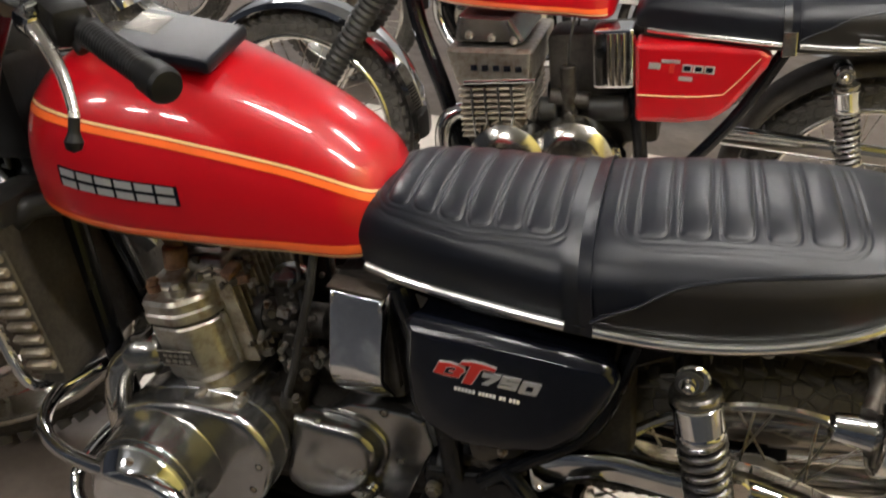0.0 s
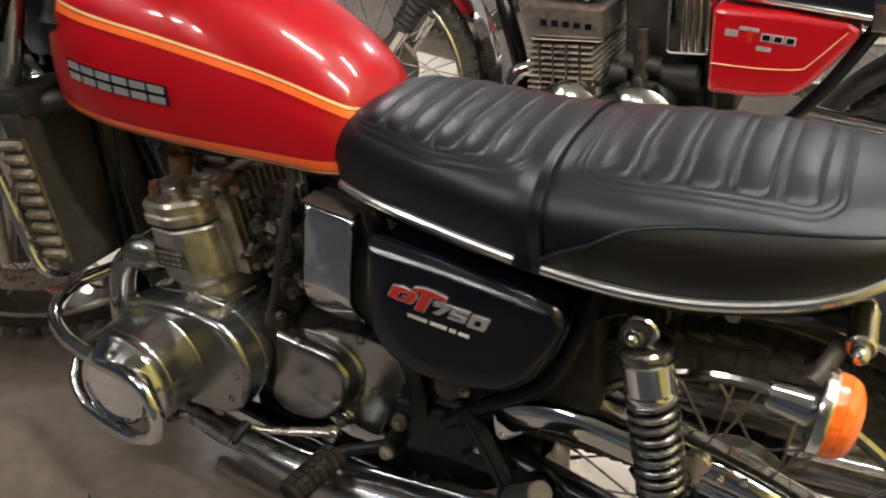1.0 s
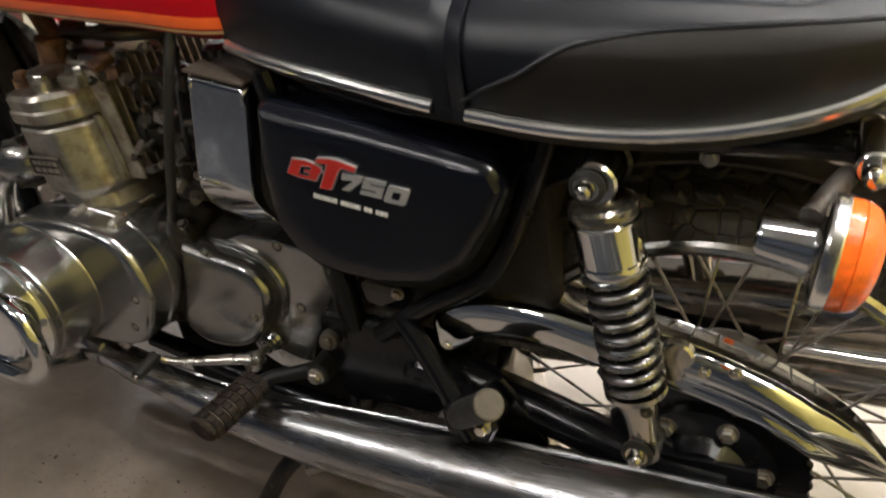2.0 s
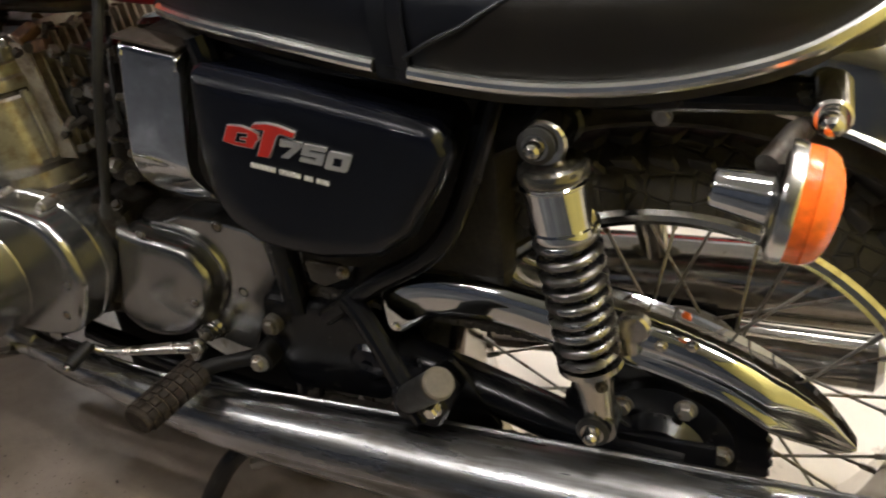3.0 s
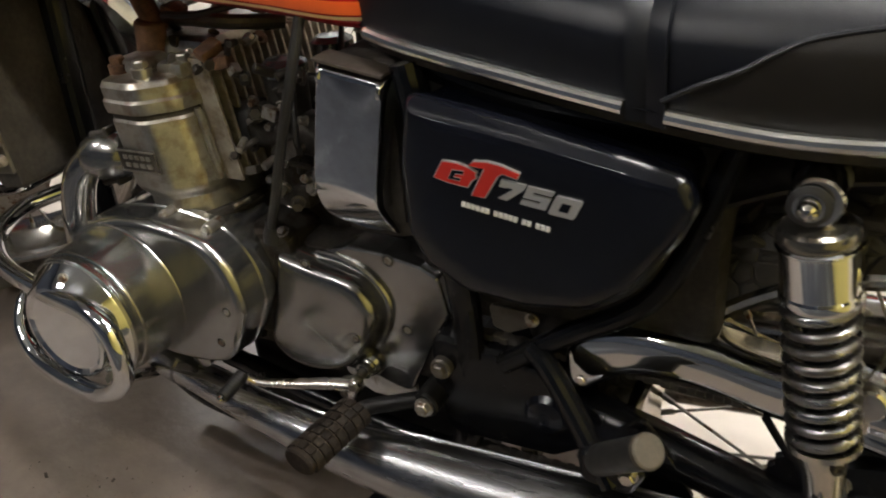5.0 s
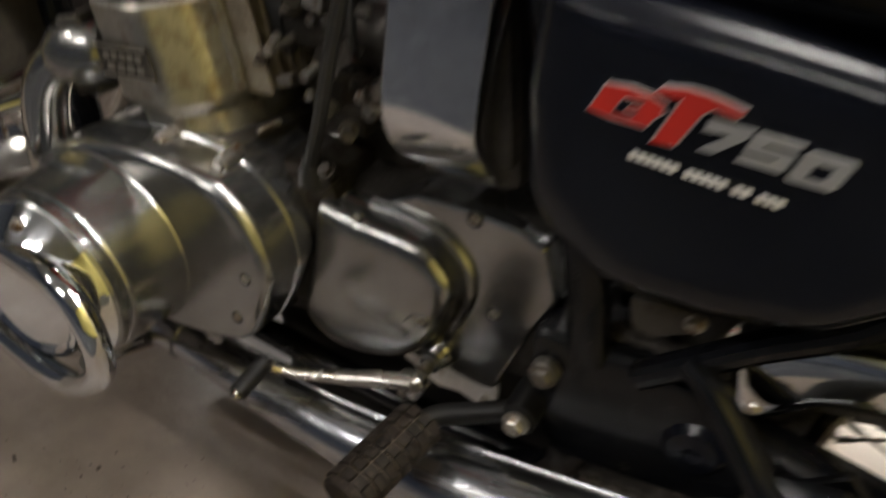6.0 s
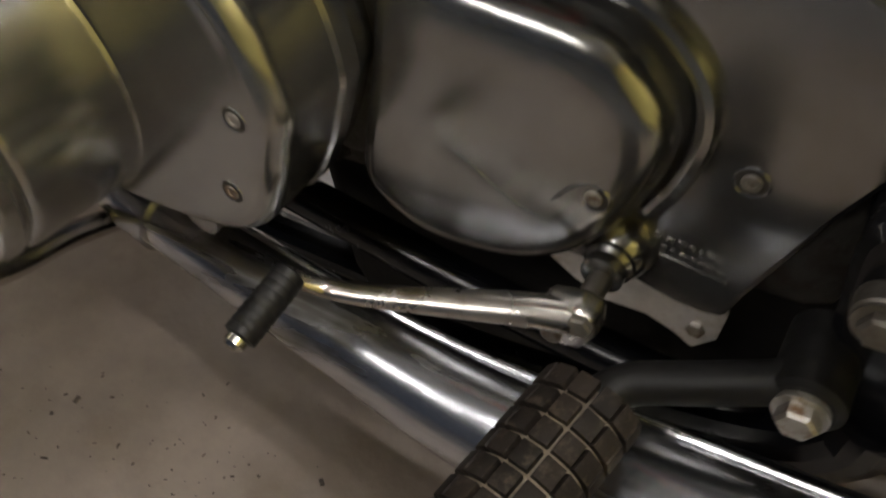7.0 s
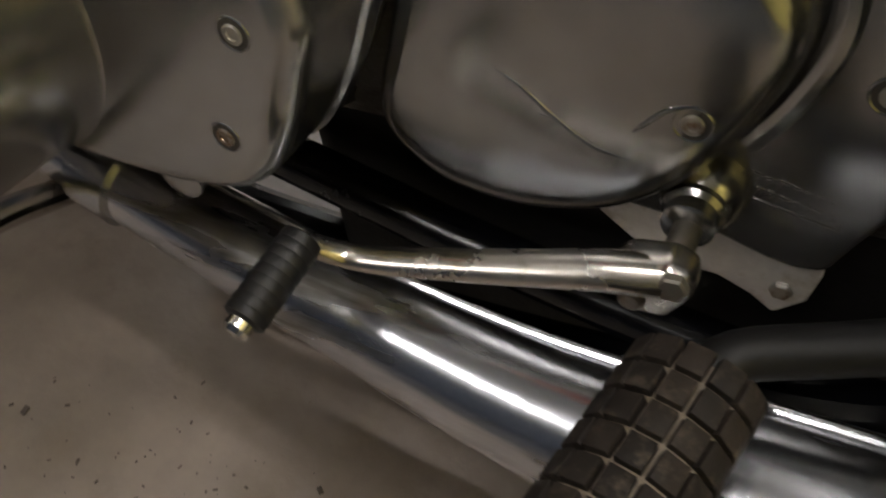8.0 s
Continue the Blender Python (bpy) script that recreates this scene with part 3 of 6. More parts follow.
TANK_B = [(-0.985, 0.865), (-0.97, 0.845), (-0.92, 0.825), (-0.85, 0.81), (-0.7, 0.783), (-0.58, 0.764), (-0.5, 0.75), (-0.465, 0.755), (-0.452, 0.79)]


def tank_side(x, z):
    """Half width of the tank at a height."""
    w, t, b = curve_at(TANK_W, x), curve_at(TANK_T, x), curve_at(TANK_B, x)
    c = b + 0.27 * (t - b)
    h, n = (t - c, 2.3) if z > c else (c - b, 4.2)
    return w * max(0.0, 1 - min(1.0, abs(z - c) / h) ** n) ** (1 / n)


def tank_band(z_of_x, x0, x1, width, mat, tank, lift, name, n=60):
    rows = []
    for i in range(n + 1):
        x = x0 + (x1 - x0) * i / n
        row = []
        for k in range(5):
            z = z_of_x(x) + width * (k / 4 - 0.5)
            y = tank_side(x, z)
            dy = (tank_side(x, z + 0.001) - tank_side(x, z - 0.001)) / 0.002
            nrm = Vector((0, -1, -dy)).normalized()
            row.append(Vector((x, -y, z)) + nrm * lift)
        rows.append(row)
    return part(name, grid(rows), mat, tank)


def fuel_tank(root, label, paint, stripes=True):
    xs = [-0.985 + 0.533 * (0.5 - 0.5 * math.cos(math.pi * i / 90)) for i in range(91)]
    rows = []
    for x in xs:
        w, t, b = curve_at(TANK_W, x), curve_at(TANK_T, x), curve_at(TANK_B, x)
        c = b + 0.27 * (t - b)
        row = []
        for k in range(73):
            a = 2 * math.pi * k / 72
            ca, sa = math.cos(a), math.sin(a)
            n = 2.3 if sa > 0 else 4.2
            row.append(Vector((x, w * math.copysign(abs(ca) ** (2 / n), ca), c + (t - c if sa > 0 else c - b) * math.copysign(abs(sa) ** (2 / n), sa))))
        rows.append(row)
    caps = [(r[:-1], [list(range(72))]) for r in (rows[0], rows[-1])]
    tank = part("fuel_tank", join(grid(rows), *caps), paint, root, label, 70)
    upper = [(-1.0, 0.985), (-0.93, 0.98), (-0.85, 0.97), (-0.734, 0.945), (-0.587, 0.897), (-0.52, 0.868), (-0.462, 0.835)]
    low = lambda x: curve_at(TANK_B, x) + 0.029
    if stripes:
        tank_band(lambda x: curve_at(upper, x) + 0.0085, -0.965, -0.462, 0.0035, CREAM, tank, 0.0014, "pinstripe")
        tank_band(lambda x: curve_at(upper, x) + 0.001, -0.965, -0.462, 0.0088, ORANGE, tank, 0.0012, "stripe")
        tank_band(low, -0.955, -0.475, 0.013, ORANGE, tank, 0.0012, "stripe")
        tank_band(lambda x: low(x) - 0.0098, -0.955, -0.475, 0.0035, CREAM, tank, 0.0014, "pinstripe")
    return tank


def shock_absorber(root, sgn=-1):
    top, low = Vector((-0.067, sgn * 0.156, 0.66)), Vector((-0.028, sgn * 0.153, 0.36))
    d = (low - top).normalized()
    at = lambda s: top + d * s
    sh = part("shock_absorber", rod(at(0.03), at(0.275), 0.0135, 16), FRAME, root, "chrome shock absorber with an open coil spring")
    part("top_eye", join(lathe([(-0.016, 0.012), (-0.016, 0.0185), (-0.013, 0.0205), (0.013, 0.0205), (0.016, 0.0185), (0.016, 0.008)], top, (0, 1, 0), 28), lathe([(0.008, 0.019), (0.018, 0.0145), (0.026, 0.0135), (0.036, 0.0165)], top, d, 24)), CHROME_OLD, sh)
    part("mount_stud", join(rod((top.x, top.y - sgn * 0.014, top.z), (top.x, top.y - sgn * 0.03, top.z), 0.017, 24), rod((top.x, top.y - sgn * 0.03, top.z), (top.x, top.y - sgn * 0.065, top.z), 0.0225, 24)), FRAME, sh)
    part("cover", lathe([(0.0365, 0.0), (0.0365, 0.0305), (0.038, 0.0325), (0.0395, 0.0325), (0.0415, 0.0302), (0.079, 0.03), (0.081, 0.0312), (0.0855, 0.0317), (0.089, 0.0307), (0.09, 0.02), (0.09, 0.0)], top, d, 48), CHROME, sh, "chrome spring cover")
    part("dust_cap", lathe([(0.021, 0.0), (0.021, 0.017), (0.0222, 0.027), (0.0245, 0.0305), (0.028, 0.032), (0.032, 0.032), (0.0345, 0.031), (0.0372, 0.0302), (0.0375, 0.0)], top, d, 48), DULL_CAP, sh, "dark grey cap above the chrome cover")
    n = 8.8
    u = d.cross(Vector((0, 1, 0))).normalized()
    w = d.cross(u)
    pts = []
    for k in range(int(n * 20) + 1):
        a = 2 * math.pi * k / 20
        pts.append(at(0.091 + 0.137 * k / (n * 20)) + 0.0265 * (math.cos(a) * u + math.sin(a) * w))
    part("spring", tube(pts, 0.0049, 14, 1, straight=True), EXHAUST_CHROME, sh, "chrome coil spring")
    part("spring_seat", lathe([(0.226, 0.012), (0.227, 0.0315), (0.233, 0.0315), (0.236, 0.02)], top, d, 32), CHROME_OLD, sh)
    part("lower_body", lathe([(0.232, 0.0205), (0.25, 0.021), (0.258, 0.0195), (0.285, 0.0175), (0.298, 0.0165)], top, d, 24), CHROME_OLD, sh)
    hole = at(0.246) + Vector((0.012, sgn * 0.0165, 0))
    part("adjuster_hole", lathe([(0, 0.006), (0.003, 0.006), (0.0035, 0.0035), (0.001, 0.0)], hole, (0.5, sgn, 0), 16), DARK, sh)
    part("bottom_eye", lathe([(-0.015, 0.01), (-0.015, 0.0175), (0.015, 0.0175), (0.015, 0.01)], low, (0, 1, 0), 24), ALLOY, sh)
    for p in (top, low):
        q = Vector((p.x - 0.004, p.y + sgn * 0.017, p.z))
        part("bush", lathe([(0, 0.016), (0.004, 0.0165), (0.006, 0.012)], q, (0, sgn, 0), 20), RUBBER, sh)
        part("acorn_nut", lathe([(0.004, 0.0115), (0.007, 0.0115), (0.0072, 0.0085), (0.013, 0.0083), (0.0165, 0.0068), (0.019, 0.004), (0.02, 0.0)], q, (0, sgn, 0), 20), CHROME_OLD, sh)
    return sh


def turn_signal(root, sgn=-1):
    o, ax = (0.072, sgn * 0.232, 0.6625), (1.0, 0.0, -0.16)
    ts = part("turn_signal", lathe([(0, 0.0), (0.0005, 0.0115), (0.002, 0.0138), (0.004, 0.0148), (0.034, 0.0185), (0.0395, 0.0196), (0.0405, 0.0185), (0.042, 0.0185)], o, ax, 40), CHROME, root, "chrome turn signal with an amber lens")
    part("shell", lathe([(0.0395, 0.0185), (0.0398, 0.024), (0.041, 0.03), (0.043, 0.035), (0.0455, 0.039), (0.048, 0.041)], o, ax, 48), CHROME_OLD, ts)
    part("bezel", lathe([(0.0445, 0.0402), (0.045, 0.0424), (0.047, 0.0434), (0.0535, 0.0434), (0.0555, 0.0426), (0.056, 0.041)], o, ax, 48), BRIGHT_TRIM, ts)
    part("lens", lathe([(0.053, 0.0415), (0.065, 0.0412), (0.0655, 0.0402), (0.0665, 0.041), (0.071, 0.0398), (0.075, 0.0375), (0.0775, 0.0345)] + [(0.0775 + 0.0065 * (1 - q * q) + (0.0012 if k % 2 else 0.0), 0.0345 * q) for k, q in enumerate((0.95, 0.88, 0.82, 0.75, 0.69, 0.62, 0.56, 0.49, 0.43, 0.36, 0.3, 0.22, 0.14, 0.0))], o, ax, 48), AMBER, ts, "amber plastic lens", 50)
    part("stem", tube([(0.108, sgn * 0.228, 0.678), (0.117, sgn * 0.205, 0.683), (0.123, sgn * 0.185, 0.684), (0.128, sgn * 0.14, 0.67)], 0.009, 16), GRIMY_CAST, ts)
    return ts


def mudguard(root, cx, cz, r, a0, a1, half, mat=CHROME, label="chromed rear mudguard", deep=0.036):
    """A rolled-edge guard: lip radius r - 0.03 at the sides, crown deeper by deep."""
    prof = []
    for k in range(25):
        a = math.pi * k / 24
        prof.append((-half * math.copysign(abs(math.cos(a)) ** 0.62, math.cos(a)), r - 0.03 + deep * math.sin(a) ** 0.75))
    prof = [(-half - 0.001, r - 0.033), (-half - 0.004, r - 0.033), (-half - 0.005, r - 0.029), (-half - 0.002, r - 0.026)] + prof[1:-1] + [(half + 0.002, r - 0.026), (half + 0.005, r - 0.029), (half + 0.004, r - 0.033), (half + 0.001, r - 0.033)]
    inner = [(s * 0.965, q - 0.003) for s, q in reversed(prof[3:-3])]
    return part("mudguard", lathe(prof + inner, (cx, 0, cz), (0, 1, 0), 72, (a0, a1)), mat, root, label)


def socket_screw(root, x, y, z, r=0.0068):
    """A flush socket screw in its counterbore, facing -y."""
    sc = part("screw", lathe([(0.0, r * 0.66), (0.0011, r * 0.66), (0.0015, r * 0.58), (0.0015, r * 0.36), (0.0007, r * 0.32), (0.0007, 0.0)], (x, y, z), (0, -1, 0), 24), STEEL, root, "socket-head screw in a counterbore")
    part("bore_edge", lathe([(0.0, r * 1.22), (0.0006, r * 1.16), (0.0009, r * 1.08), (0.0006, r * 1.0), (0.0, r * 0.97)], (x, y, z), (0, -1, 0), 28), ALLOY, sc)
    part("counterbore", lathe([(0.0, r), (0.0005, r), (0.0006, 0.0)], (x, y, z), (0, -1, 0), 24), DARK, sc)
    return sc


# ---- the motorcycle ----
# the machine is drawn nose-up by PITCH about its rear axle, and set level here
PITCH = 11.0
LEVEL = pose(0, 0, 0.30) @ pose(0, 0, 0, 0, -PITCH, 0) @ pose(0, 0, -0.30)
DRAWN = LEVEL.inverted()
BIKE = thing("motorcycle", pose(0.01, 1.18, 0) @ LEVEL, "red and black vintage motorcycle on its stand", "motorcycle")
AXLE = (0.02, 0.287)
spoked_wheel(BIKE, "rear_wheel", AXLE[0], AXLE[1], 0.252, 0.326, 0.055, True)
seat_unit(BIKE, "long black vinyl seat with stitched ribs", 560, 150)
TANK = fuel_tank(BIKE, "glossy red fuel tank with orange stripes", RED)

# maker's plate on the tank as plain silver blocks on black
rows = []
for i in range(25):
    x = -0.868 + 0.166 * i / 24
    rows.append([Vector((x, -tank_side(x, zc) - 0.0012, zc)) for zc in [0.889 - 0.195 * (x + 0.785) + dz for dz in (-0.0135, 0, 0.0135)]])
BADGE = part("badge", grid(rows), BLACK, TANK, "black tank badge with silver blocks")
for k in range(6):
    x0 = -0.863 + 0.0268 * k
    for u0, u1, q0, q1 in ((0.0, 0.023, 0.0022, 0.0122), (0.0, 0.023, -0.0122, -0.0022)):
        blk = []
        for i in range(4):
            x = x0 + u0 + (u1 - u0) * i / 3
            zc = 0.889 - 0.195 * (x + 0.785)
            blk.append([Vector((x, -tank_side(x, zc + q) - 0.003, zc + q)) for q in (q0, (q0 + q1) / 2, q1)])
        part("badge_block", grid(blk), LETTER_SILVER, BADGE)
# filler lid pad on top of the tank
LID = part("filler_lid", box((-0.722, -0.042, 1.045), (0.148, 0.11, 0.02), 0.007, (11, 12, 0)), VINYL, TANK, "black padded filler lid")
part("lid_plate", box((-0.766, -0.032, 1.0662), (0.046, 0.05, 0.002), 0.0006, (11, 12, 0)), DULL_CAP, LID, "silver plate on the lid")
part("lid_hinge", box((-0.83, -0.03, 1.056), (0.06, 0.085, 0.012), 0.004, (0, 3, 0)), CHROME_OLD, TANK)

# air box cover and side cover
def lip(u):
    """Depth of the rolled border of a pressed plate, u from 0 at one edge to 1 at the other."""
    d = min(u, 1 - u)
    return float(np.interp(d, (0.0, 0.006, 0.02, 0.042, 0.068, 0.08, 0.11), (0.03, 0.012, 0.0055, 0.0012, 0.0, 0.0003, 0.003)))


LEFT = [(0.0, (-0.5335, 0.732)), (0.28, (-0.543, 0.671)), (0.6, (-0.5535, 0.602)), (0.72, (-0.5545, 0.574)), (0.86, (-0.54, 0.5535)), (1.0, (-0.475, 0.5395))]
RIGHT = [(0.0, (-0.4545, 0.717)), (0.28, (-0.464, 0.66)), (0.6, (-0.4745, 0.588)), (0.8, (-0.4735, 0.56)), (1.0, (-0.4695, 0.5385))]
us = [0, 0.006, 0.012, 0.02, 0.03, 0.042, 0.055, 0.068, 0.08, 0.095, 0.11, 0.15, 0.2, 0.3, 0.4, 0.5]
us += [1 - u for u in reversed(us[:-1])]
vs = [0, 0.006, 0.012, 0.02, 0.03, 0.042, 0.055, 0.068, 0.08, 0.095, 0.11] + [0.15 + 0.04 * k for k in range(19)] + [0.89, 0.905, 0.92, 0.932, 0.945, 0.958, 0.97, 0.98, 0.988, 0.994, 1.0]
rows = []
for v in vs:
    l, r = (Vector((curve_at([(q, p[0]) for q, p in tb], v), curve_at([(q, p[1]) for q, p in tb], v))) for tb in (LEFT, RIGHT))
    row = []
    for u in us:
        p = l.lerp(r, u)
        fold = max(0.0, v - 0.56)
        bend = 0.09 * (fold * fold / 0.16 if fold < 0.08 else fold - 0.04)
        row.append(Vector((p.x, -0.1335 + max(lip(u), lip(v)) - 0.0028 * math.sin(math.pi * u) * math.sin(math.pi * min(1, v / 0.6)) + 0.075 * (p.y - 0.62) + bend, p.y)))
    rows.append(row)
AIR = part("air_box_cover", grid(rows), PLATE_CHROME, BIKE, "scuffed chrome air box cover", 60)
part("top_flange", box((-0.4945, -0.1115, 0.7275), (0.079, 0.034, 0.0035), 0.0012, (0, 10.7, 0)), DULL_TOP, AIR, "dull brown top flange")
part("cover_back", box((-0.497, -0.07, 0.635), (0.075, 0.07, 0.17), 0.01), DARK, AIR)
cover_outline = [(-0.412, 0.721), (-0.3, 0.702), (-0.202, 0.682), (-0.158, 0.672), (-0.147, 0.645), (-0.165, 0.605), (-0.2, 0.552), (-0.235, 0.527), (-0.3, 0.518), (-0.37, 0.525), (-0.407, 0.552), (-0.424, 0.585), (-0.424, 0.65)]
cover_loop = round_corners(cover_outline, [0.012, 0.05, 0.05, 0.03, 0.03, 0.05, 0.05, 0.05, 0.06, 0.05, 0.04, 0.05, 0.05], 8)
COVER = part("side_cover", pillow(cover_loop, [(0.012, -0.07), (0.011, -0.12), (0.004, -0.146), (0.0015, -0.152), (0.0008, -0.157), (0.0015, -0.162), (0.0035, -0.1665), (0.0065, -0.1705), (0.0095, -0.1733), (0.0122, -0.175), (0.018, -0.1768), (0.028, -0.1784), (0.045, -0.179)], raw=True), BLACK, BIKE, "glossy black side cover with a model badge", 40)


def badge_shape(poly, mat, name, y=-0.1802, depth=0.0016):
    f = [(x, y - depth, z) for x, z in poly]
    bk = [(x, y + 0.004, z) for x, z in poly]
    n = len(poly)
    return part(name, (f + bk, [list(range(n)), list(range(n, 2 * n))] + [[i, (i + 1) % n, n + (i + 1) % n, n + i] for i in range(n)]), mat, COVER)


def swollen(poly, d):
    return [(p.x, p.y) for p in inset([Vector(q) for q in poly], -d)]


G_SHAPE = [(-0.3802, 0.6508), (-0.3704, 0.6675), (-0.3558, 0.6673), (-0.344, 0.6638), (-0.3365, 0.6596), (-0.338, 0.657), (-0.337, 0.654), (-0.342, 0.6505), (-0.3465, 0.644), (-0.3666, 0.6466)]
G_EYE = [(-0.365, 0.6516), (-0.36, 0.66), (-0.349, 0.6596), (-0.350, 0.6568), (-0.357, 0.657), (-0.3595, 0.6531), (-0.3525, 0.6526), (-0.3535, 0.6505)]
T_SHAPE = [(-0.3446, 0.665), (-0.3393, 0.6706), (-0.326, 0.6713), (-0.3144, 0.6694), (-0.2962, 0.6633), (-0.2995, 0.657), (-0.3125, 0.6606), (-0.3167, 0.6578), (-0.33, 0.6361), (-0.344, 0.6375), (-0.33, 0.6642)]
for shape, yy in ((G_SHAPE, -0.1800), (T_SHAPE, -0.1806)):
    badge_shape(shape, LETTER_SILVER, "badge_backing", yy)
    badge_shape(swollen(shape, -0.0011), LETTER_RED, "letter", yy - 0.0004)
badge_shape(swollen(G_EYE, 0.0008), LETTER_SILVER, "letter_edge", -0.1806)
badge_shape(G_EYE, BLACK, "letter_gap", -0.1809)
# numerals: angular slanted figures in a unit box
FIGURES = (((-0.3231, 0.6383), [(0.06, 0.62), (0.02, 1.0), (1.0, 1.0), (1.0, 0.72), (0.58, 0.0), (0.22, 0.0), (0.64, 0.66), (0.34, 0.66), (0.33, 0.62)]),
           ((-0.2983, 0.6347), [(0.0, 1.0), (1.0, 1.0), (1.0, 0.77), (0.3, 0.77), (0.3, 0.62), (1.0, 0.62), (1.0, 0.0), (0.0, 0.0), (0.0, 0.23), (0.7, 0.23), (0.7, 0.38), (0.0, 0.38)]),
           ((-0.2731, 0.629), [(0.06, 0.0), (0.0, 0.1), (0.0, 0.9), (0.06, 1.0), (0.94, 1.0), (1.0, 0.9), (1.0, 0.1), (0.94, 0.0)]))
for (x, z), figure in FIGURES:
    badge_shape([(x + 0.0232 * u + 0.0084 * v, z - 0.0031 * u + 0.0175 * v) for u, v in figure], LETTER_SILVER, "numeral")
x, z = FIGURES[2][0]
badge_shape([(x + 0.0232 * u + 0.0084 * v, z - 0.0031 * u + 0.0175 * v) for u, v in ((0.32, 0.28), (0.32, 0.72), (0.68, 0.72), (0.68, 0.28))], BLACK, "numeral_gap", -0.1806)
u = 0.0
for count in (6, 5, 2, 3):
    for k in range(count):
        x0 = -0.3549 + u
        z0 = 0.6248 - 0.173 * u
        badge_shape([(x0, z0), (x0 + 0.0034, z0 - 0.0006), (x0 + 0.0041, z0 + 0.0038), (x0 + 0.0007, z0 + 0.0044)], LETTER_WHITE, "badge_line", -0.1800, 0.0008)
        u += 0.00455
    u += 0.0036

shock_absorber(BIKE, -1)
shock_absorber(BIKE, 1)
turn_signal(BIKE, -1)
turn_signal(BIKE, 1)
mudguard(BIKE, AXLE[0], AXLE[1], 0.418, 14, 84, 0.092, MUDGUARD_CHROME, deep=0.088)
mudguard(BIKE, AXLE[0], AXLE[1], 0.388, 16, 195, 0.074, DARK, "dark inner mudguard under the seat")

# chain guard, swing arm, chain
GUARD_T = [(-0.298, 0.422), (-0.293, 0.438), (-0.284, 0.45), (-0.26, 0.466), (-0.219, 0.471), (-0.156, 0.467), (-0.095, 0.456), (-0.009, 0.446), (0.073, 0.42), (0.138, 0.385), (0.178, 0.348), (0.198, 0.321), (0.208, 0.305)]
GUARD_B = [(-0.298, 0.417), (-0.294, 0.4), (-0.287, 0.386), (-0.278, 0.379), (-0.267, 0.382), (-0.253, 0.392), (-0.245, 0.398), (-0.23, 0.409), (-0.1955, 0.417), (-0.139, 0.411), (-0.085, 0.396), (-0.008, 0.383), (0.0755, 0.358), (0.141, 0.318), (0.183, 0.299), (0.2, 0.296), (0.208, 0.3)]
rows = []
for i in range(81):
    x = -0.298 + 0.506 * i / 80
    zt, zb = curve_at(GUARD_T, x), curve_at(GUARD_B, x)
    dip = max(0.0, min(1.0, (x + 0.08) / 0.12))
    out = 0.047 * min(1.0, ((x + 0.298) / 0.02 + 0.35)) ** 0.5 * min(1.0, (0.208 - x) / 0.12 + 0.3)
    prof = [(0.0, 0.0), (0.0, 0.3), (0.015, 0.52), (0.05, 0.7), (0.11, 0.83), (0.2, 0.93), (0.3, 0.98), (0.42, 1.0), (0.52, 1.0 - 0.02 * dip), (0.58, 1.0 - 0.05 * dip), (0.63, 1.0 - 0.055 * dip), (0.69, 1.0 - 0.02 * dip), (0.76, 1.0 + 0.02 * dip), (0.84, 0.99 + 0.04 * dip), (0.91, 0.95 + 0.05 * dip), (0.96, 0.9), (0.99, 0.72), (1.0, 0.45), (1.0, 0.0)]
    rows.append([Vector((x, -0.055 - out * q, zt + (zb - zt) * u)) for u, q in prof])
GUARD = part("chain_guard", grid(rows), CHROME, BIKE, "polished chrome chain guard", 60)
for gx, gz in ((-0.272, 0.398), (0.02, 0.42), (0.05, 0.425)):
    part("bolt", bolt((gx, -0.101, gz), (0, -1, 0), 0.005, 0.004), CHROME_OLD, GUARD)
part("guard_ear", join(rod((-0.006, -0.098, 0.442), (-0.006, -0.112, 0.442), 0.017, 20), box((-0.012, -0.102, 0.425), (0.022, 0.012, 0.04), 0.005)), CHROME_OLD, GUARD)
for sgn in (-1, 1):
    part("swing_arm", tube([(-0.31, sgn * 0.08, 0.352), (-0.2, sgn * 0.095, 0.332), (-0.1, sgn * 0.108, 0.312), (-0.05, sgn * 0.114, 0.303), (0.05, sgn * 0.118, 0.297)], [0.024, 0.026, 0.025, 0.022, 0.019], 18), FRAME, BIKE, "black tubular swing arm")
    part("axle_plate", box((0.03, sgn * 0.125, 0.30), (0.1, 0.008, 0.05), 0.004), FRAME, BIKE)
    part("axle_nut", bolt((AXLE[0], sgn * 0.13, AXLE[1]), (0, sgn, 0), 0.016, 0.016), STEEL, BIKE)
part("brake_stay", tube([(-0.09, -0.1, 0.40), (-0.06, -0.104, 0.36), (0.0, -0.11, 0.315), (0.05, -0.112, 0.3)], 0.006, 8, flat=0.5), FRAME, BIKE)
for k in range(46):
    u = k / 45
    for zz, nm in (((0.412 - 0.006 * u, "chain_link")), ((0.26 - 0.02 * (1 - u), "chain_link"))):
        part(nm, box((-0.415 + 0.395 * u, -0.086, zz + (-0.022 if zz > 0.3 else -0.03) * (u - 0.5)), (0.0105, 0.012 if k % 2 else 0.016, 0.009), 0.002), DARK, BIKE)

part("battery_box", box((-0.27, 0.0, 0.58), (0.26, 0.17, 0.26), 0.02), DARK, BIKE, "dark box under the seat")
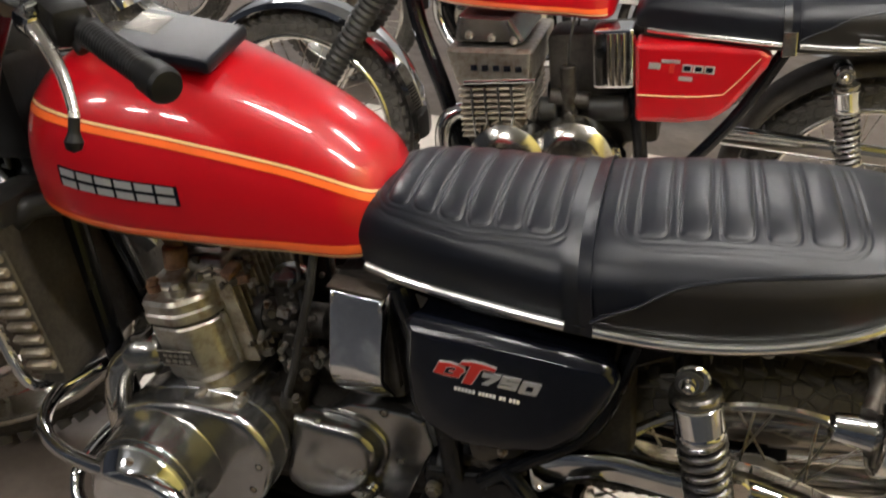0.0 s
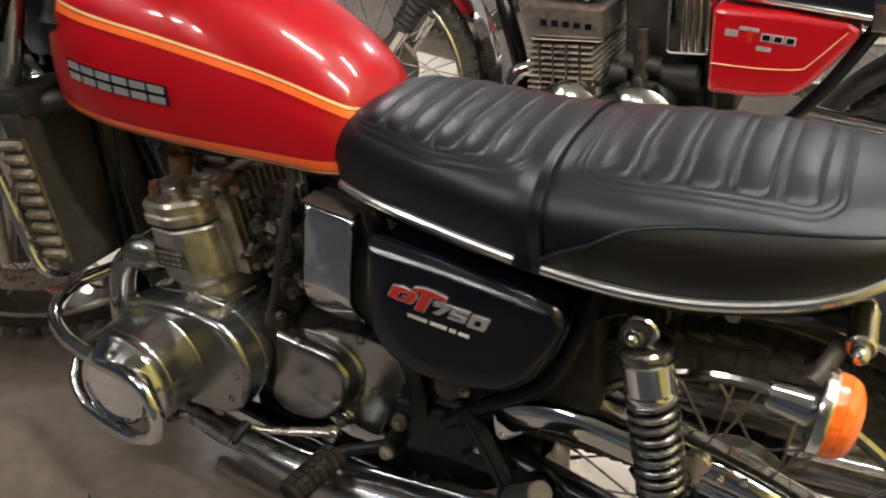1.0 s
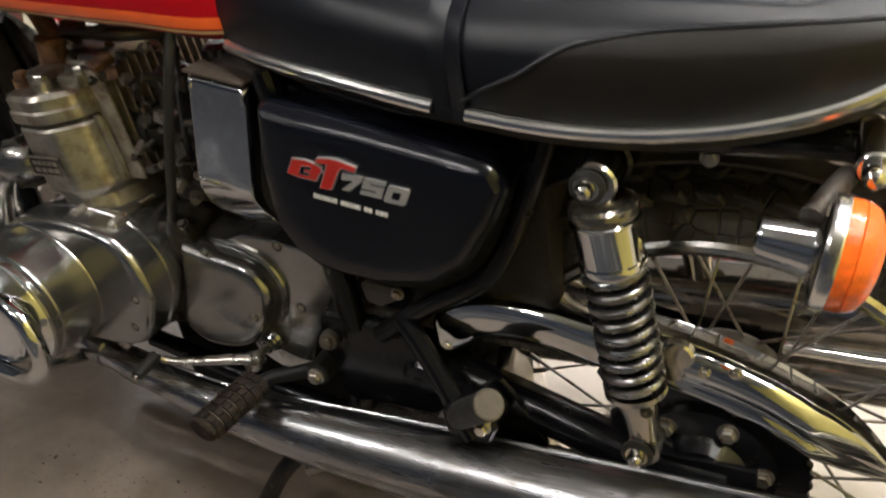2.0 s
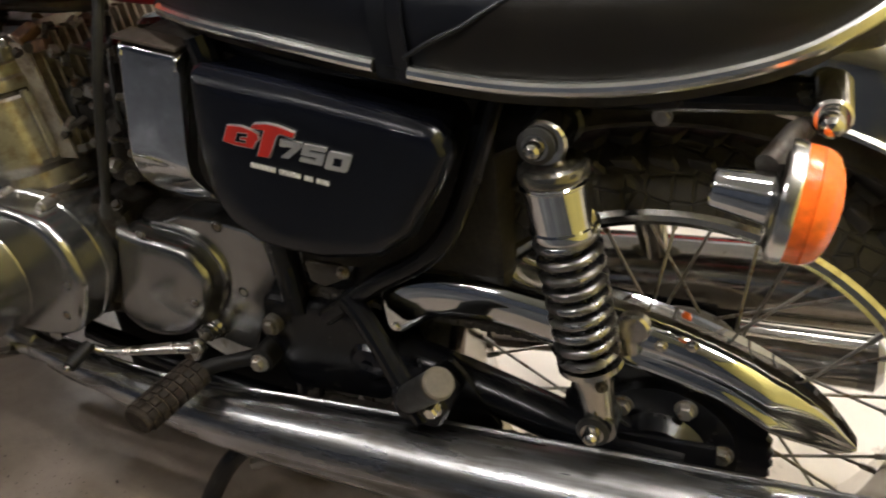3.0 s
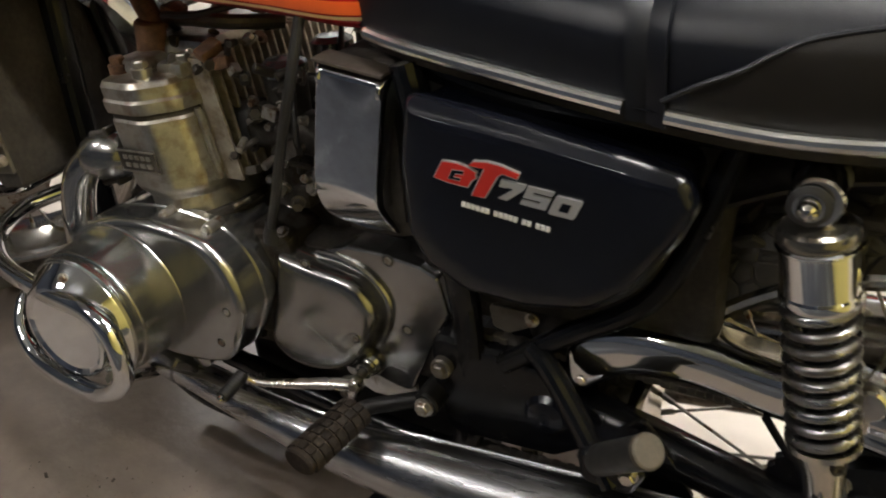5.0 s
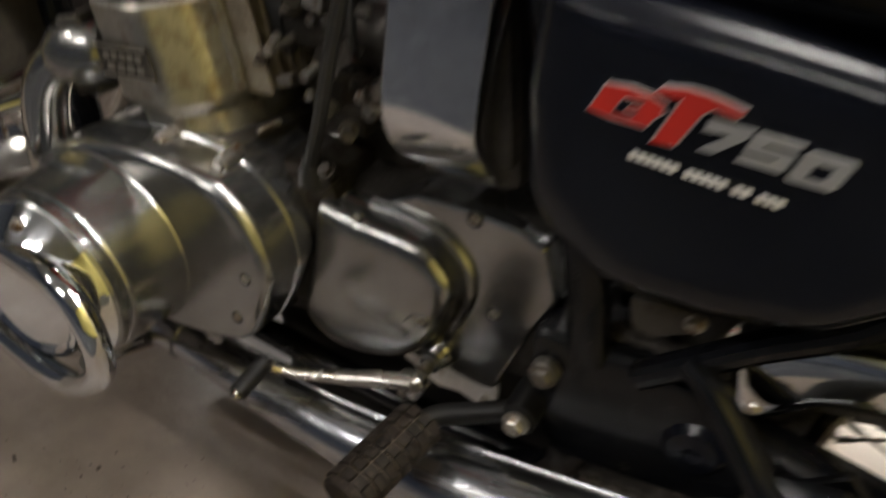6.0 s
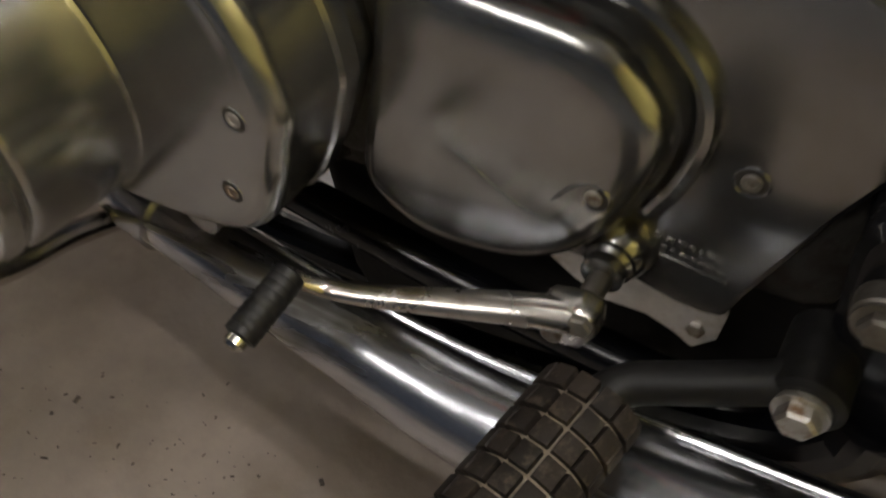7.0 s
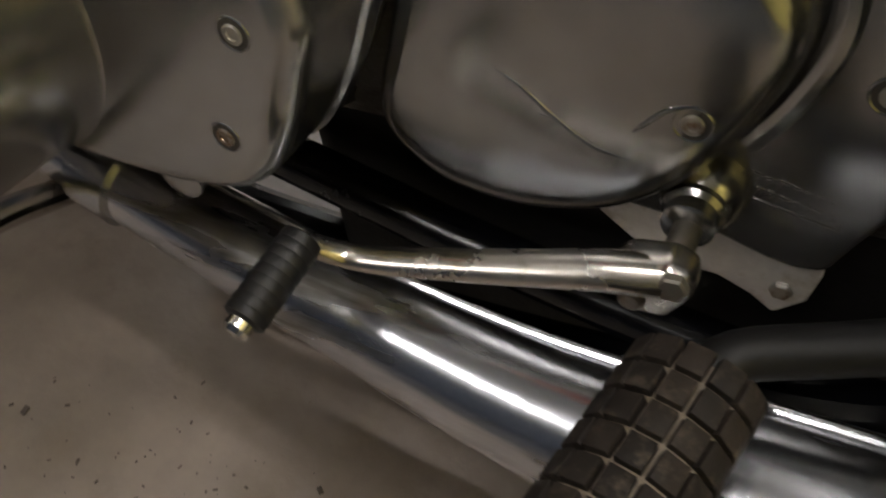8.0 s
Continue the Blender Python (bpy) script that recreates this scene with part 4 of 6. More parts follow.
# frame
frame_tubes = [
    ([(-1.02, 0.0, 0.9), (-0.8, 0.0, 0.83), (-0.5, 0.0, 0.78), (-0.3, 0.0, 0.72)], 0.02),
    ([(-0.43, -0.085, 0.722), (-0.3, -0.11, 0.70), (-0.1, -0.115, 0.685), (0.14, -0.11, 0.682)], 0.013),
    ([(-0.44, -0.105, 0.73), (-0.41, -0.11, 0.58), (-0.4, -0.1, 0.42), (-0.42, -0.09, 0.27)], 0.017),
    ([(-0.13, -0.1, 0.68), (-0.19, -0.116, 0.53), (-0.28, -0.116, 0.462), (-0.355, -0.11, 0.405)], 0.012),
    ([(-1.0, -0.02, 0.86), (-0.98, -0.05, 0.6), (-0.94, -0.08, 0.36), (-0.87, -0.09, 0.24), (-0.74, -0.09, 0.205), (-0.58, -0.085, 0.205), (-0.45, -0.085, 0.23), (-0.4, -0.09, 0.3)], 0.017),
]
for pts, r in frame_tubes:
    part("frame_tube", tube(pts, r, 14), FRAME, BIKE)
    if pts[1][1]:
        part("frame_tube", tube([(x, -y, z) for x, y, z in pts], r, 14), FRAME, BIKE)
GUS = part("frame_gusset", pillow([(-0.445, 0.425), (-0.395, 0.418), (-0.345, 0.416), (-0.312, 0.408), (-0.275, 0.368), (-0.258, 0.316), (-0.3, 0.29), (-0.43, 0.29), (-0.445, 0.36)], [(0, -0.05), (0, -0.106), (0.004, -0.112), (0.02, -0.114)], 0.02), FRAME, BIKE, "black frame plate by the swing arm pivot")
part("pivot_cap", lathe([(0, 0.026), (0.006, 0.026), (0.012, 0.02), (0.014, 0.008), (0.011, 0.0)], (-0.307, -0.108, 0.35), (0, -1, 0), 28), BLACK, GUS)
part("frame_strut", tube([(-0.405, -0.1, 0.53), (-0.395, -0.106, 0.46), (-0.392, -0.108, 0.405)], 0.0125, 14), FRAME, BIKE)
part("brace", tube([(-0.318, -0.118, 0.438), (-0.298, -0.128, 0.426), (-0.27, -0.14, 0.391), (-0.236, -0.158, 0.347), (-0.22, -0.165, 0.325)], 0.0125, 14), FRAME, BIKE)
for x, y, z in ((-0.318, -0.117, 0.472),):
    part("bolt", bolt((x, y, z), (0, -1, 0), 0.006, 0.006), STEEL, GUS)

part("bracket", box((-0.427, -0.056, 0.446), (0.026, 0.012, 0.058), 0.004, (0, 8, 0)), GALVANISED, BIKE, "bare metal bracket behind the cover")
part("stay_plate", pillow([(-0.366, 0.482), (-0.32, 0.48), (-0.312, 0.466), (-0.345, 0.45), (-0.362, 0.455)], [(0, -0.112), (0, -0.116), (0.001, -0.117)], 0.006), GRIMY_CAST, BIKE, "dark greasy stay plate")

# folded passenger peg and its hanger
PP = part("passenger_peg", lathe([(0, 0.014), (0.004, 0.0165), (0.092, 0.0165), (0.095, 0.015)], (-0.236, -0.162, 0.35), (0.064, -0.045, 0.07), 28), RUBBER, BIKE, "folded passenger foot peg with a tan rubber end")
pd = Vector((0.064, -0.045, 0.07)).normalized()
part("end_pad", lathe([(0.093, 0.0165), (0.097, 0.0172), (0.1, 0.0165), (0.1015, 0.0145), (0.1018, 0.0)], (-0.236, -0.162, 0.35), pd, 32), PLATE_TAN, PP)
part("peg_hanger", pillow([(-0.255, 0.365), (-0.2, 0.375), (-0.185, 0.35), (-0.2, 0.32), (-0.25, 0.325)], [(0, -0.13), (0, -0.168), (0.004, -0.172)], 0.012), FRAME, PP)
part("hanger_plate", pillow([(-0.2, 0.382), (-0.184, 0.361), (-0.165, 0.33), (-0.146, 0.294), (-0.16, 0.278), (-0.235, 0.278), (-0.238, 0.352)], [(0, -0.118), (0, -0.123), (0.0012, -0.125)], 0.006), FRAME, PP)
part("bolt", bolt((-0.2, -0.178, 0.357), (0, -1, 0), 0.008, 0.01), CHROME_OLD, PP)

# tail rail bolt
part("rail_nut", join(rod((0.146, -0.1, 0.69), (0.146, -0.17, 0.69), 0.0145, 24), rod((0.146, -0.17, 0.69), (0.146, -0.178, 0.69), 0.0095), lathe([(0.0, 0.0095), (0.005, 0.0095), (0.009, 0.008), (0.012, 0.005), (0.0135, 0.0)], (0.146, -0.178, 0.69), (0, -1, 0), 24)), CHROME_OLD, BIKE)
part("rail_bolt", bolt((0.018, -0.105, 0.661), (0, -1, 0), 0.0065, 0.004), STEEL, BIKE)

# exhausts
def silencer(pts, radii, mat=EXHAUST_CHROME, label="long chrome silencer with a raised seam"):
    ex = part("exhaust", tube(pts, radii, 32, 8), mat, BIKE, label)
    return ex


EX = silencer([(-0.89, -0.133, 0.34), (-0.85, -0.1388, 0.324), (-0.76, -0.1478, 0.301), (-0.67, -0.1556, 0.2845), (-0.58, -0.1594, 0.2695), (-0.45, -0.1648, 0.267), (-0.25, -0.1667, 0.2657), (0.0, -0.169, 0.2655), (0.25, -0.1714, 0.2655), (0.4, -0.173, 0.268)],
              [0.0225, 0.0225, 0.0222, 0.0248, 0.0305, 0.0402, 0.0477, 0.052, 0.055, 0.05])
part("seam", tube([(-0.76, -0.137, 0.321), (-0.67, -0.1425, 0.306), (-0.58, -0.144, 0.2965), (-0.45, -0.146, 0.3035), (-0.25, -0.147, 0.3098), (0.0, -0.149, 0.314), (0.25, -0.15, 0.317)], 0.0026, 10), EXHAUST_CHROME, EX)
part("clamp", tube([(-0.83, -0.1408, 0.3188), (-0.806, -0.1432, 0.3125)], 0.0255, 28, 2), EXHAUST_CHROME, EX)
for sy, sz, x1, rr in ((0.2, 0.211, 0.222, 0.035), (0.17, 0.337, 0.42, 0.051)):
    e = silencer([(-0.7, sy - 0.05, 0.27), (-0.4, sy, sz - 0.02), (0.0, sy, sz), (x1, sy, sz)], [0.025, rr, rr, rr], CHROME_OLD, "chrome silencer on the far side")
    part("end_cap", lathe([(0, rr), (0.02, rr + 0.001), (0.03, rr - 0.012), (0.03, 0.0)], (x1, sy, sz), (1, 0, 0), 28), ALLOY, e)
HEADER = part("header_pipe", tube([(-0.83, -0.118, 0.604), (-0.868, -0.132, 0.6), (-0.897, -0.143, 0.572), (-0.912, -0.15, 0.51), (-0.918, -0.148, 0.44), (-0.91, -0.138, 0.375), (-0.88, -0.134, 0.337)], 0.0205, 20), CHROME_OLD, BIKE, "curved exhaust header pipe, browned chrome")
part("flange", lathe([(-0.02, 0.024), (-0.012, 0.029), (0.002, 0.031), (0.016, 0.0305), (0.028, 0.027), (0.036, 0.022)], (-0.845, -0.124, 0.604), (-1, -0.3, -0.12), 28), ALLOY, HEADER)
for sy in (-1, 1):
    part("flange_stud", join(rod((-0.84, -0.13, 0.604 + sy * 0.03), (-0.862, -0.137, 0.601 + sy * 0.03), 0.0045, 10), box((-0.84, -0.125, 0.604 + sy * 0.027), (0.006, 0.022, 0.02), 0.003)), GRIMY_CAST, HEADER)
part("centre_stand", join(*[tube([(-0.46, s * 0.11, 0.22), (-0.52, s * 0.15, 0.18), (-0.565, s * 0.17, 0.11), (-0.575, s * 0.175, 0.082)], 0.013, 14) for s in (-1, 1)], rod((-0.5, -0.14, 0.19), (-0.5, 0.14, 0.19), 0.012), *[box((-0.577, s * 0.178, 0.0725), (0.06, 0.03, 0.012), 0.003, (0, PITCH, 0)) for s in (-1, 1)]), FRAME, BIKE, "black centre stand resting on the floor")
part("stand_spring", tube([(-0.44, -0.125, 0.19), (-0.5, -0.14, 0.165)], 0.009, 10), STEEL, BIKE)

# engine
ENGINE = part("crankcase", box((-0.66, 0.06, 0.41), (0.44, 0.28, 0.17), 0.02), GRIMY_CAST, BIKE, "grey cast engine case with worn polished covers")
part("case_half", box((-0.8, 0.05, 0.43), (0.2, 0.3, 0.2), 0.03), GRIMY_CAST, ENGINE)
part("case_half", box((-0.56, 0.06, 0.34), (0.2, 0.2, 0.08), 0.02), GRIMY_CAST, ENGINE)
flange = [(-0.92, 0.5), (-0.86, 0.535), (-0.80, 0.545), (-0.745, 0.542), (-0.692, 0.527), (-0.66, 0.49), (-0.652, 0.445), (-0.66, 0.42), (-0.672, 0.394), (-0.688, 0.37), (-0.708, 0.357), (-0.745, 0.351), (-0.80, 0.352), (-0.88, 0.365), (-0.925, 0.42)]
ALT = part("alternator_cover", pillow(smooth_loop(flange), [(0.004, -0.05), (0.004, -0.117), (0.0, -0.118), (0.0, -0.128), (0.002, -0.13), (0.002, -0.158), (0.0026, -0.162), (0.004, -0.1655), (0.0062, -0.1685), (0.009, -0.1706), (0.012, -0.1716), (0.02, -0.172), (0.05, -0.1722)], raw=True), ALLOY, ENGINE, "polished alloy generator cover")
part("drum", lathe([(-0.17, 0.09), (-0.1725, 0.0885), (-0.176, 0.087), (-0.228, 0.0835), (-0.232, 0.082), (-0.233, 0.08), (-0.236, 0.08), (-0.238, 0.0815), (-0.244, 0.081), (-0.247, 0.079)], (-0.832, 0, 0.443), (0, 1, 0), 64), ALLOY, ALT)
part("end_cap", lathe([(-0.246, 0.079), (-0.25, 0.078), (-0.27, 0.063), (-0.274, 0.059), (-0.275, 0.055), (-0.272, 0.05), (-0.272, 0.0)], (-0.832, 0, 0.443), (0, 1, 0), 64), CHROME, ALT, "chrome cap on the generator")
for a in (-40, 80, 200):
    part("cap_screw", bolt((-0.832 + 0.0695 * math.cos(radians(a)), -0.262, 0.443 + 0.0695 * math.sin(radians(a))), (0.6 * math.cos(radians(a)), -0.8, 0.6 * math.sin(radians(a))), 0.005, 0.003), STEEL, ALT)
socket_screw(ALT, -0.678, -0.1716, 0.441, 0.0058)
socket_screw(ALT, -0.698, -0.1716, 0.394, 0.0058)
part("boss", lathe([(0.1, 0.012), (0.166, 0.011), (0.168, 0.006), (0.168, 0.0)], (-0.742, 0, 0.355), (0, -1, 0), 20), ALLOY, ALT)
for bx, by, bz in ((-0.768, -0.143, 0.541), (-0.705, -0.143, 0.532)):
    part("case_lug", join(rod((bx, -0.12, bz), (bx, -0.146, bz), 0.0075), bolt((bx, -0.146, bz), (0, -1, 0), 0.0055, 0.004, False)), STEEL, ALT)

plate = [(-0.66, 0.49), (-0.6, 0.487), (-0.558, 0.503), (-0.512, 0.501), (-0.463, 0.492), (-0.441, 0.481), (-0.4315, 0.43), (-0.455, 0.39), (-0.483, 0.332), (-0.4912, 0.3125), (-0.5026, 0.3105), (-0.515, 0.312), (-0.528, 0.316), (-0.54, 0.32), (-0.66, 0.33)]
SPR = part("sprocket_cover", pillow(plate, [(0.003, -0.04), (0.0, -0.078), (0.0015, -0.0825), (0.004, -0.084), (0.02, -0.0842)], 0.009, 4), ALLOY, ENGINE, "worn polished sprocket cover")
raised = [(-0.645, 0.489), (-0.63, 0.488), (-0.601, 0.481), (-0.544, 0.469), (-0.521, 0.446), (-0.516, 0.423), (-0.524, 0.396), (-0.545, 0.361), (-0.572, 0.338), (-0.605, 0.327), (-0.638, 0.3265), (-0.662, 0.336), (-0.679, 0.356), (-0.677, 0.382), (-0.664, 0.42), (-0.652, 0.465)]
RAISED = part("clutch_cover", pillow(smooth_loop(raised), [(-0.003, -0.06), (-0.002, -0.0865), (0.0, -0.09), (0.0008, -0.097), (0.0022, -0.1015), (0.0045, -0.1055), (0.0075, -0.1083), (0.0115, -0.1102), (0.018, -0.1112), (0.03, -0.1117), (0.06, -0.1119)], raw=True), ALLOY, SPR, "raised worn alloy cover")
part("case_neck", pillow([(-0.70, 0.505), (-0.64, 0.498), (-0.634, 0.44), (-0.65, 0.37), (-0.70, 0.365)], [(0, -0.04), (0, -0.098), (0.003, -0.1), (0.01, -0.1015)], 0.012), GRIMY_CAST, ENGINE)
part("rim_rib", tube([(-0.6, -0.084, 0.487), (-0.566, -0.085, 0.484), (-0.534, -0.086, 0.472), (-0.513, -0.086, 0.449), (-0.5085, -0.086, 0.424), (-0.517, -0.086, 0.396), (-0.53, -0.085, 0.373)], 0.0055, 10), ALLOY, SPR)
part("crease", tube([(-0.635, -0.1108, 0.409), (-0.611, -0.1113, 0.398), (-0.594, -0.1113, 0.385), (-0.579, -0.1113, 0.376), (-0.562, -0.1108, 0.373)], [0.0003, 0.0011, 0.0014, 0.0014, 0.0005], 10), ALLOY, RAISED)
part("crease", tube([(-0.57, -0.1105, 0.3815), (-0.562, -0.1113, 0.391), (-0.553, -0.1113, 0.4), (-0.54, -0.1105, 0.404)], [0.0003, 0.0012, 0.0013, 0.0004], 10), ALLOY, RAISED)
part("crease", tube([(-0.61, -0.1108, 0.388), (-0.6, -0.1112, 0.3855), (-0.585, -0.1108, 0.384)], [0.0003, 0.0009, 0.0003], 8), ALLOY, RAISED)
socket_screw(RAISED, -0.5455, -0.1108, 0.395, 0.0064)
socket_screw(RAISED, -0.602, -0.108, 0.4845, 0.0055)
socket_screw(SPR, -0.489, -0.084, 0.4015)
socket_screw(SPR, -0.5035, -0.084, 0.4925)
# raised maker's mark, worn to unreadable bars in a frame
e1, e2 = Vector((0.975, 0, -0.19)).normalized(), Vector((0.19, 0, 0.975)).normalized()
mark = Vector((-0.5285, -0.0844, 0.3625))
rng = random.Random(5)
marks = [(0.0, 0.040, -0.0168, -0.0161), (0.0395, 0.0402, -0.0168, -0.002), (0.0, 0.0007, -0.0168, -0.012)]
for row in (-0.0045, -0.0115):
    u = 0.002
    while u < 0.036:
        wd = rng.uniform(0.002, 0.0045)
        marks.append((u, min(u + wd, 0.038), row - rng.uniform(0.001, 0.0022), row + rng.uniform(0.0008, 0.002)))
        u += wd + rng.uniform(0.0008, 0.0022)
for a, b, c, d in marks:
    q = mark + e1 * (a + b) / 2 + e2 * (c + d) / 2
    part("mark_bar", box(q, (b - a, 0.0017, d - c), 0.0003, (0, 11, 0)), ALLOY, SPR)

# matte black blocks fill the space under the engine
part("sump", box((-0.603, 0.09, 0.25), (0.355, 0.27, 0.2), 0.02), MATTE, ENGINE, "black block under the engine")
part("case_floor", box((-0.64, 0.085, 0.325), (0.29, 0.215, 0.15), 0.02), MATTE, ENGINE)
part("frame_tube", tube([(-0.80, -0.068, 0.284), (-0.7052, -0.07, 0.2632), (-0.66, -0.07, 0.252), (-0.5465, -0.07, 0.2311), (-0.45, -0.07, 0.22)], 0.014, 18), FRAME, BIKE)
# dark bar added along the lower side of the gap
part("frame_tube", tube([(-0.9, -0.03, 0.184), (-0.861, -0.03, 0.176), (-0.78, -0.03, 0.171), (-0.688, -0.03, 0.163), (-0.56, -0.03, 0.16)], 0.015, 14), FRAME, BIKE)
# gear lever
part("shaft_boss", lathe([(-0.075, 0.019), (-0.088, 0.018), (-0.094, 0.016), (-0.098, 0.0125), (-0.101, 0.0125), (-0.103, 0.0105), (-0.109, 0.0105), (-0.11, 0.0085), (-0.1115, 0.0)], (-0.543, 0, 0.3455), (0, 1, 0), 28), ALLOY, SPR)
LEVER = part("gear_lever", tube([(-0.545, -0.135, 0.344), (-0.566, -0.142, 0.3455), (-0.59, -0.15, 0.345), (-0.615, -0.158, 0.3445), (-0.64, -0.166, 0.3445), (-0.654, -0.17, 0.3455), (-0.661, -0.1735, 0.349), (-0.669, -0.18, 0.3575)], [0.0095, 0.0088, 0.0078, 0.007, 0.0063, 0.0058, 0.0054, 0.005], 20, flat=0.8), LEVER_METAL, BIKE, "worn chrome gear lever with a black rubber toe piece")
part("shaft", rod((-0.5425, -0.1, 0.345), (-0.5425, -0.13, 0.345), 0.0058, 18), CAST, LEVER)
part("clamp", pillow([(-0.5644, 0.343), (-0.5585, 0.3495), (-0.5418, 0.3535), (-0.5325, 0.3495), (-0.5322, 0.3385), (-0.5406, 0.3245), (-0.5549, 0.324), (-0.5634, 0.3335)], [(0.004, -0.122), (0.001, -0.1245), (0.0, -0.128), (0.0, -0.135), (0.0015, -0.1385), (0.0045, -0.14)], 0.007), LEVER_METAL, LEVER)
part("clamp_bolt", bolt((-0.5395, -0.139, 0.346), (0.1, -1, 0.05), 0.0062, 0.004, False), CAST, LEVER)
part("clamp_bolt", lathe([(0, 0.0052), (0.002, 0.0052), (0.003, 0.0035), (0.0032, 0.0)], (-0.5535, -0.139, 0.3325), (0, -1, 0), 18), CAST, LEVER)
toe = Vector((-0.004, -0.042, -0.009))
part("toe_rubber", lathe([(0, 0.006), (0.001, 0.0082)] + [(0.004 + 0.0042 * k + dx, rr) for k in range(8) for dx, rr in ((0.0, 0.0086), (0.0012, 0.0083), (0.0024, 0.0086))] + [(0.0385, 0.0084), (0.0395, 0.0062)], (-0.669, -0.178, 0.3585), toe, 20), MATTE, LEVER, "ribbed black rubber sleeve")
part("toe_tip", lathe([(0.038, 0.0055), (0.043, 0.0055), (0.045, 0.004), (0.0455, 0)], (-0.669, -0.178, 0.3585), toe, 16), CHROME_OLD, LEVER)

# rider's foot peg
peg_turn = pose(-0.522, -0.168, 0.334, 3.0, 0, -10.5) @ pose(0.519, 0.168, -0.334)
PEG = part("foot_peg", moved(tube([(-0.519, -0.168, 0.334), (-0.519, -0.21, 0.334), (-0.519, -0.253, 0.334)], 0.0205, 28, 2, flat=0.72), peg_turn), DUSTY, BIKE, "dusty rubber foot peg with square studs")
for i in range(9):
    ang = radians(-30 + 30 * i)
    for j in range(7):
        stud = box((-0.519 + 0.0215 * math.cos(ang), -0.247 + 0.0128 * j, 0.334 + 0.0157 * math.sin(ang)), (0.0095, 0.0108, 0.0045), 0.0005, (0, 90 - math.degrees(math.atan2(math.sin(ang) / 0.72, math.cos(ang))), 0))
        part("stud", moved(stud, peg_turn), PEG_RUBBER, PEG)
part("end_rubber", moved(tube([(-0.519, -0.2515, 0.334), (-0.519, -0.2575, 0.334), (-0.519, -0.26, 0.334)], [0.0215, 0.0215, 0.019], 28, 2, flat=0.74), peg_turn), PEG_RUBBER, PEG)
part("peg_arm", join(tube([(-0.523, -0.168, 0.331), (-0.512, -0.151, 0.3325), (-0.483, -0.14, 0.338), (-0.4546, -0.13, 0.3443), (-0.438, -0.12, 0.348)], 0.0096, 20, 4), lathe([(-0.03, 0.016), (0.008, 0.016), (0.01, 0.013)], (-0.4445, -0.128, 0.343), (0, -1, 0), 24)), MATTE, PEG)
part("peg_bolt", bolt((-0.4448, -0.14, 0.342), (0, -1, 0), 0.0088, 0.008), STEEL, PEG)
part("frame_bolt", join(rod((-0.428, -0.09, 0.387), (-0.428, -0.124, 0.387), 0.0125), bolt((-0.428, -0.124, 0.387), (0, -1, 0), 0.0088, 0.006)), CAST, BIKE)
part("tab", pillow([(-0.598, 0.33), (-0.592, 0.309), (-0.5854, 0.3035), (-0.5735, 0.2942), (-0.5558, 0.2852), (-0.5335, 0.2854), (-0.5179, 0.2788), (-0.5074, 0.271), (-0.4951, 0.284), (-0.4919, 0.3016), (-0.493, 0.33)], [(0, -0.07), (0, -0.0735), (0.001, -0.074)], 0.003), GALVANISED, BIKE, "bare bright metal guide plate under the cover")
part("bolt", bolt((-0.5061, -0.0735, 0.2873), (0, -1, 0), 0.005, 0.003, False), STEEL, BIKE)

# cylinders and head
def plan_block(outline, rings, corner=0.012):
    """An upright block: an outline in x and y, in rings of (inset, z) from the bottom up."""
    vs, fs = pillow(outline, rings, corner, 6)
    return [(x, z, y) for x, y, z in vs], fs


barrel = [(-0.838, -0.1), (-0.828, -0.137), (-0.775, -0.142), (-0.742, -0.112), (-0.728, -0.07), (-0.724, -0.02), (-0.724, 0.22), (-0.84, 0.22)]
soft_r = [0.02, 0.012, 0.03, 0.035, 0.03, 0.03, 0.02, 0.02]


def leaned(shape):
    """The cylinders lean forward as they rise."""
    return [(x + 0.14 * (0.70 - z), y, z) for x, y, z in shape[0]], shape[1]


BLOCK = part("cylinder_block", leaned(plan_block(barrel, [(0.012, 0.515), (0.0115, 0.556), (0.008, 0.562), (0.003, 0.567), (0.0, 0.574), (0.0, 0.652), (0.003, 0.656)], soft_r)), BARREL_ALLOY, ENGINE, "grey alloy cylinder block with upright fins")
part("base_flange", leaned(plan_block(barrel, [(0.006, 0.515), (-0.004, 0.518), (-0.004, 0.532), (0.004, 0.536)], soft_r)), GRIMY_CAST, BLOCK)
part("corner_rib", leaned(tube([(-0.7325, -0.094, 0.66), (-0.7325, -0.094, 0.62), (-0.7325, -0.094, 0.575)], 0.004, 8)), BARREL_ALLOY, BLOCK)
for k in range(18):
    part("fin", leaned(box((-0.732, -0.082 + 0.0155 * k, 0.642), (0.05, 0.0046, 0.145), 0.0015)), FIN_ALLOY, BLOCK)
part("name_plate", leaned(box((-0.7995, -0.1425, 0.608), (0.056, 0.003, 0.028), 0.001)), DARK, BLOCK, "dark cast name plate")
for dz in (-0.0125, 0.0125):
    part("plate_bar", leaned(box((-0.7995, -0.1445, 0.608 + dz), (0.056, 0.003, 0.0018), 0.0004)), BARREL_ALLOY, BLOCK)
for row, n in ((0.0045, 5), (-0.005, 4)):
    for k in range(n):
        part("plate_bar", leaned(box((-0.8215 + 0.044 * (k + 0.5) / n, -0.1445, 0.608 + row), (0.03 / n, 0.002, 0.0052), 0.0004)), BARREL_ALLOY, BLOCK)
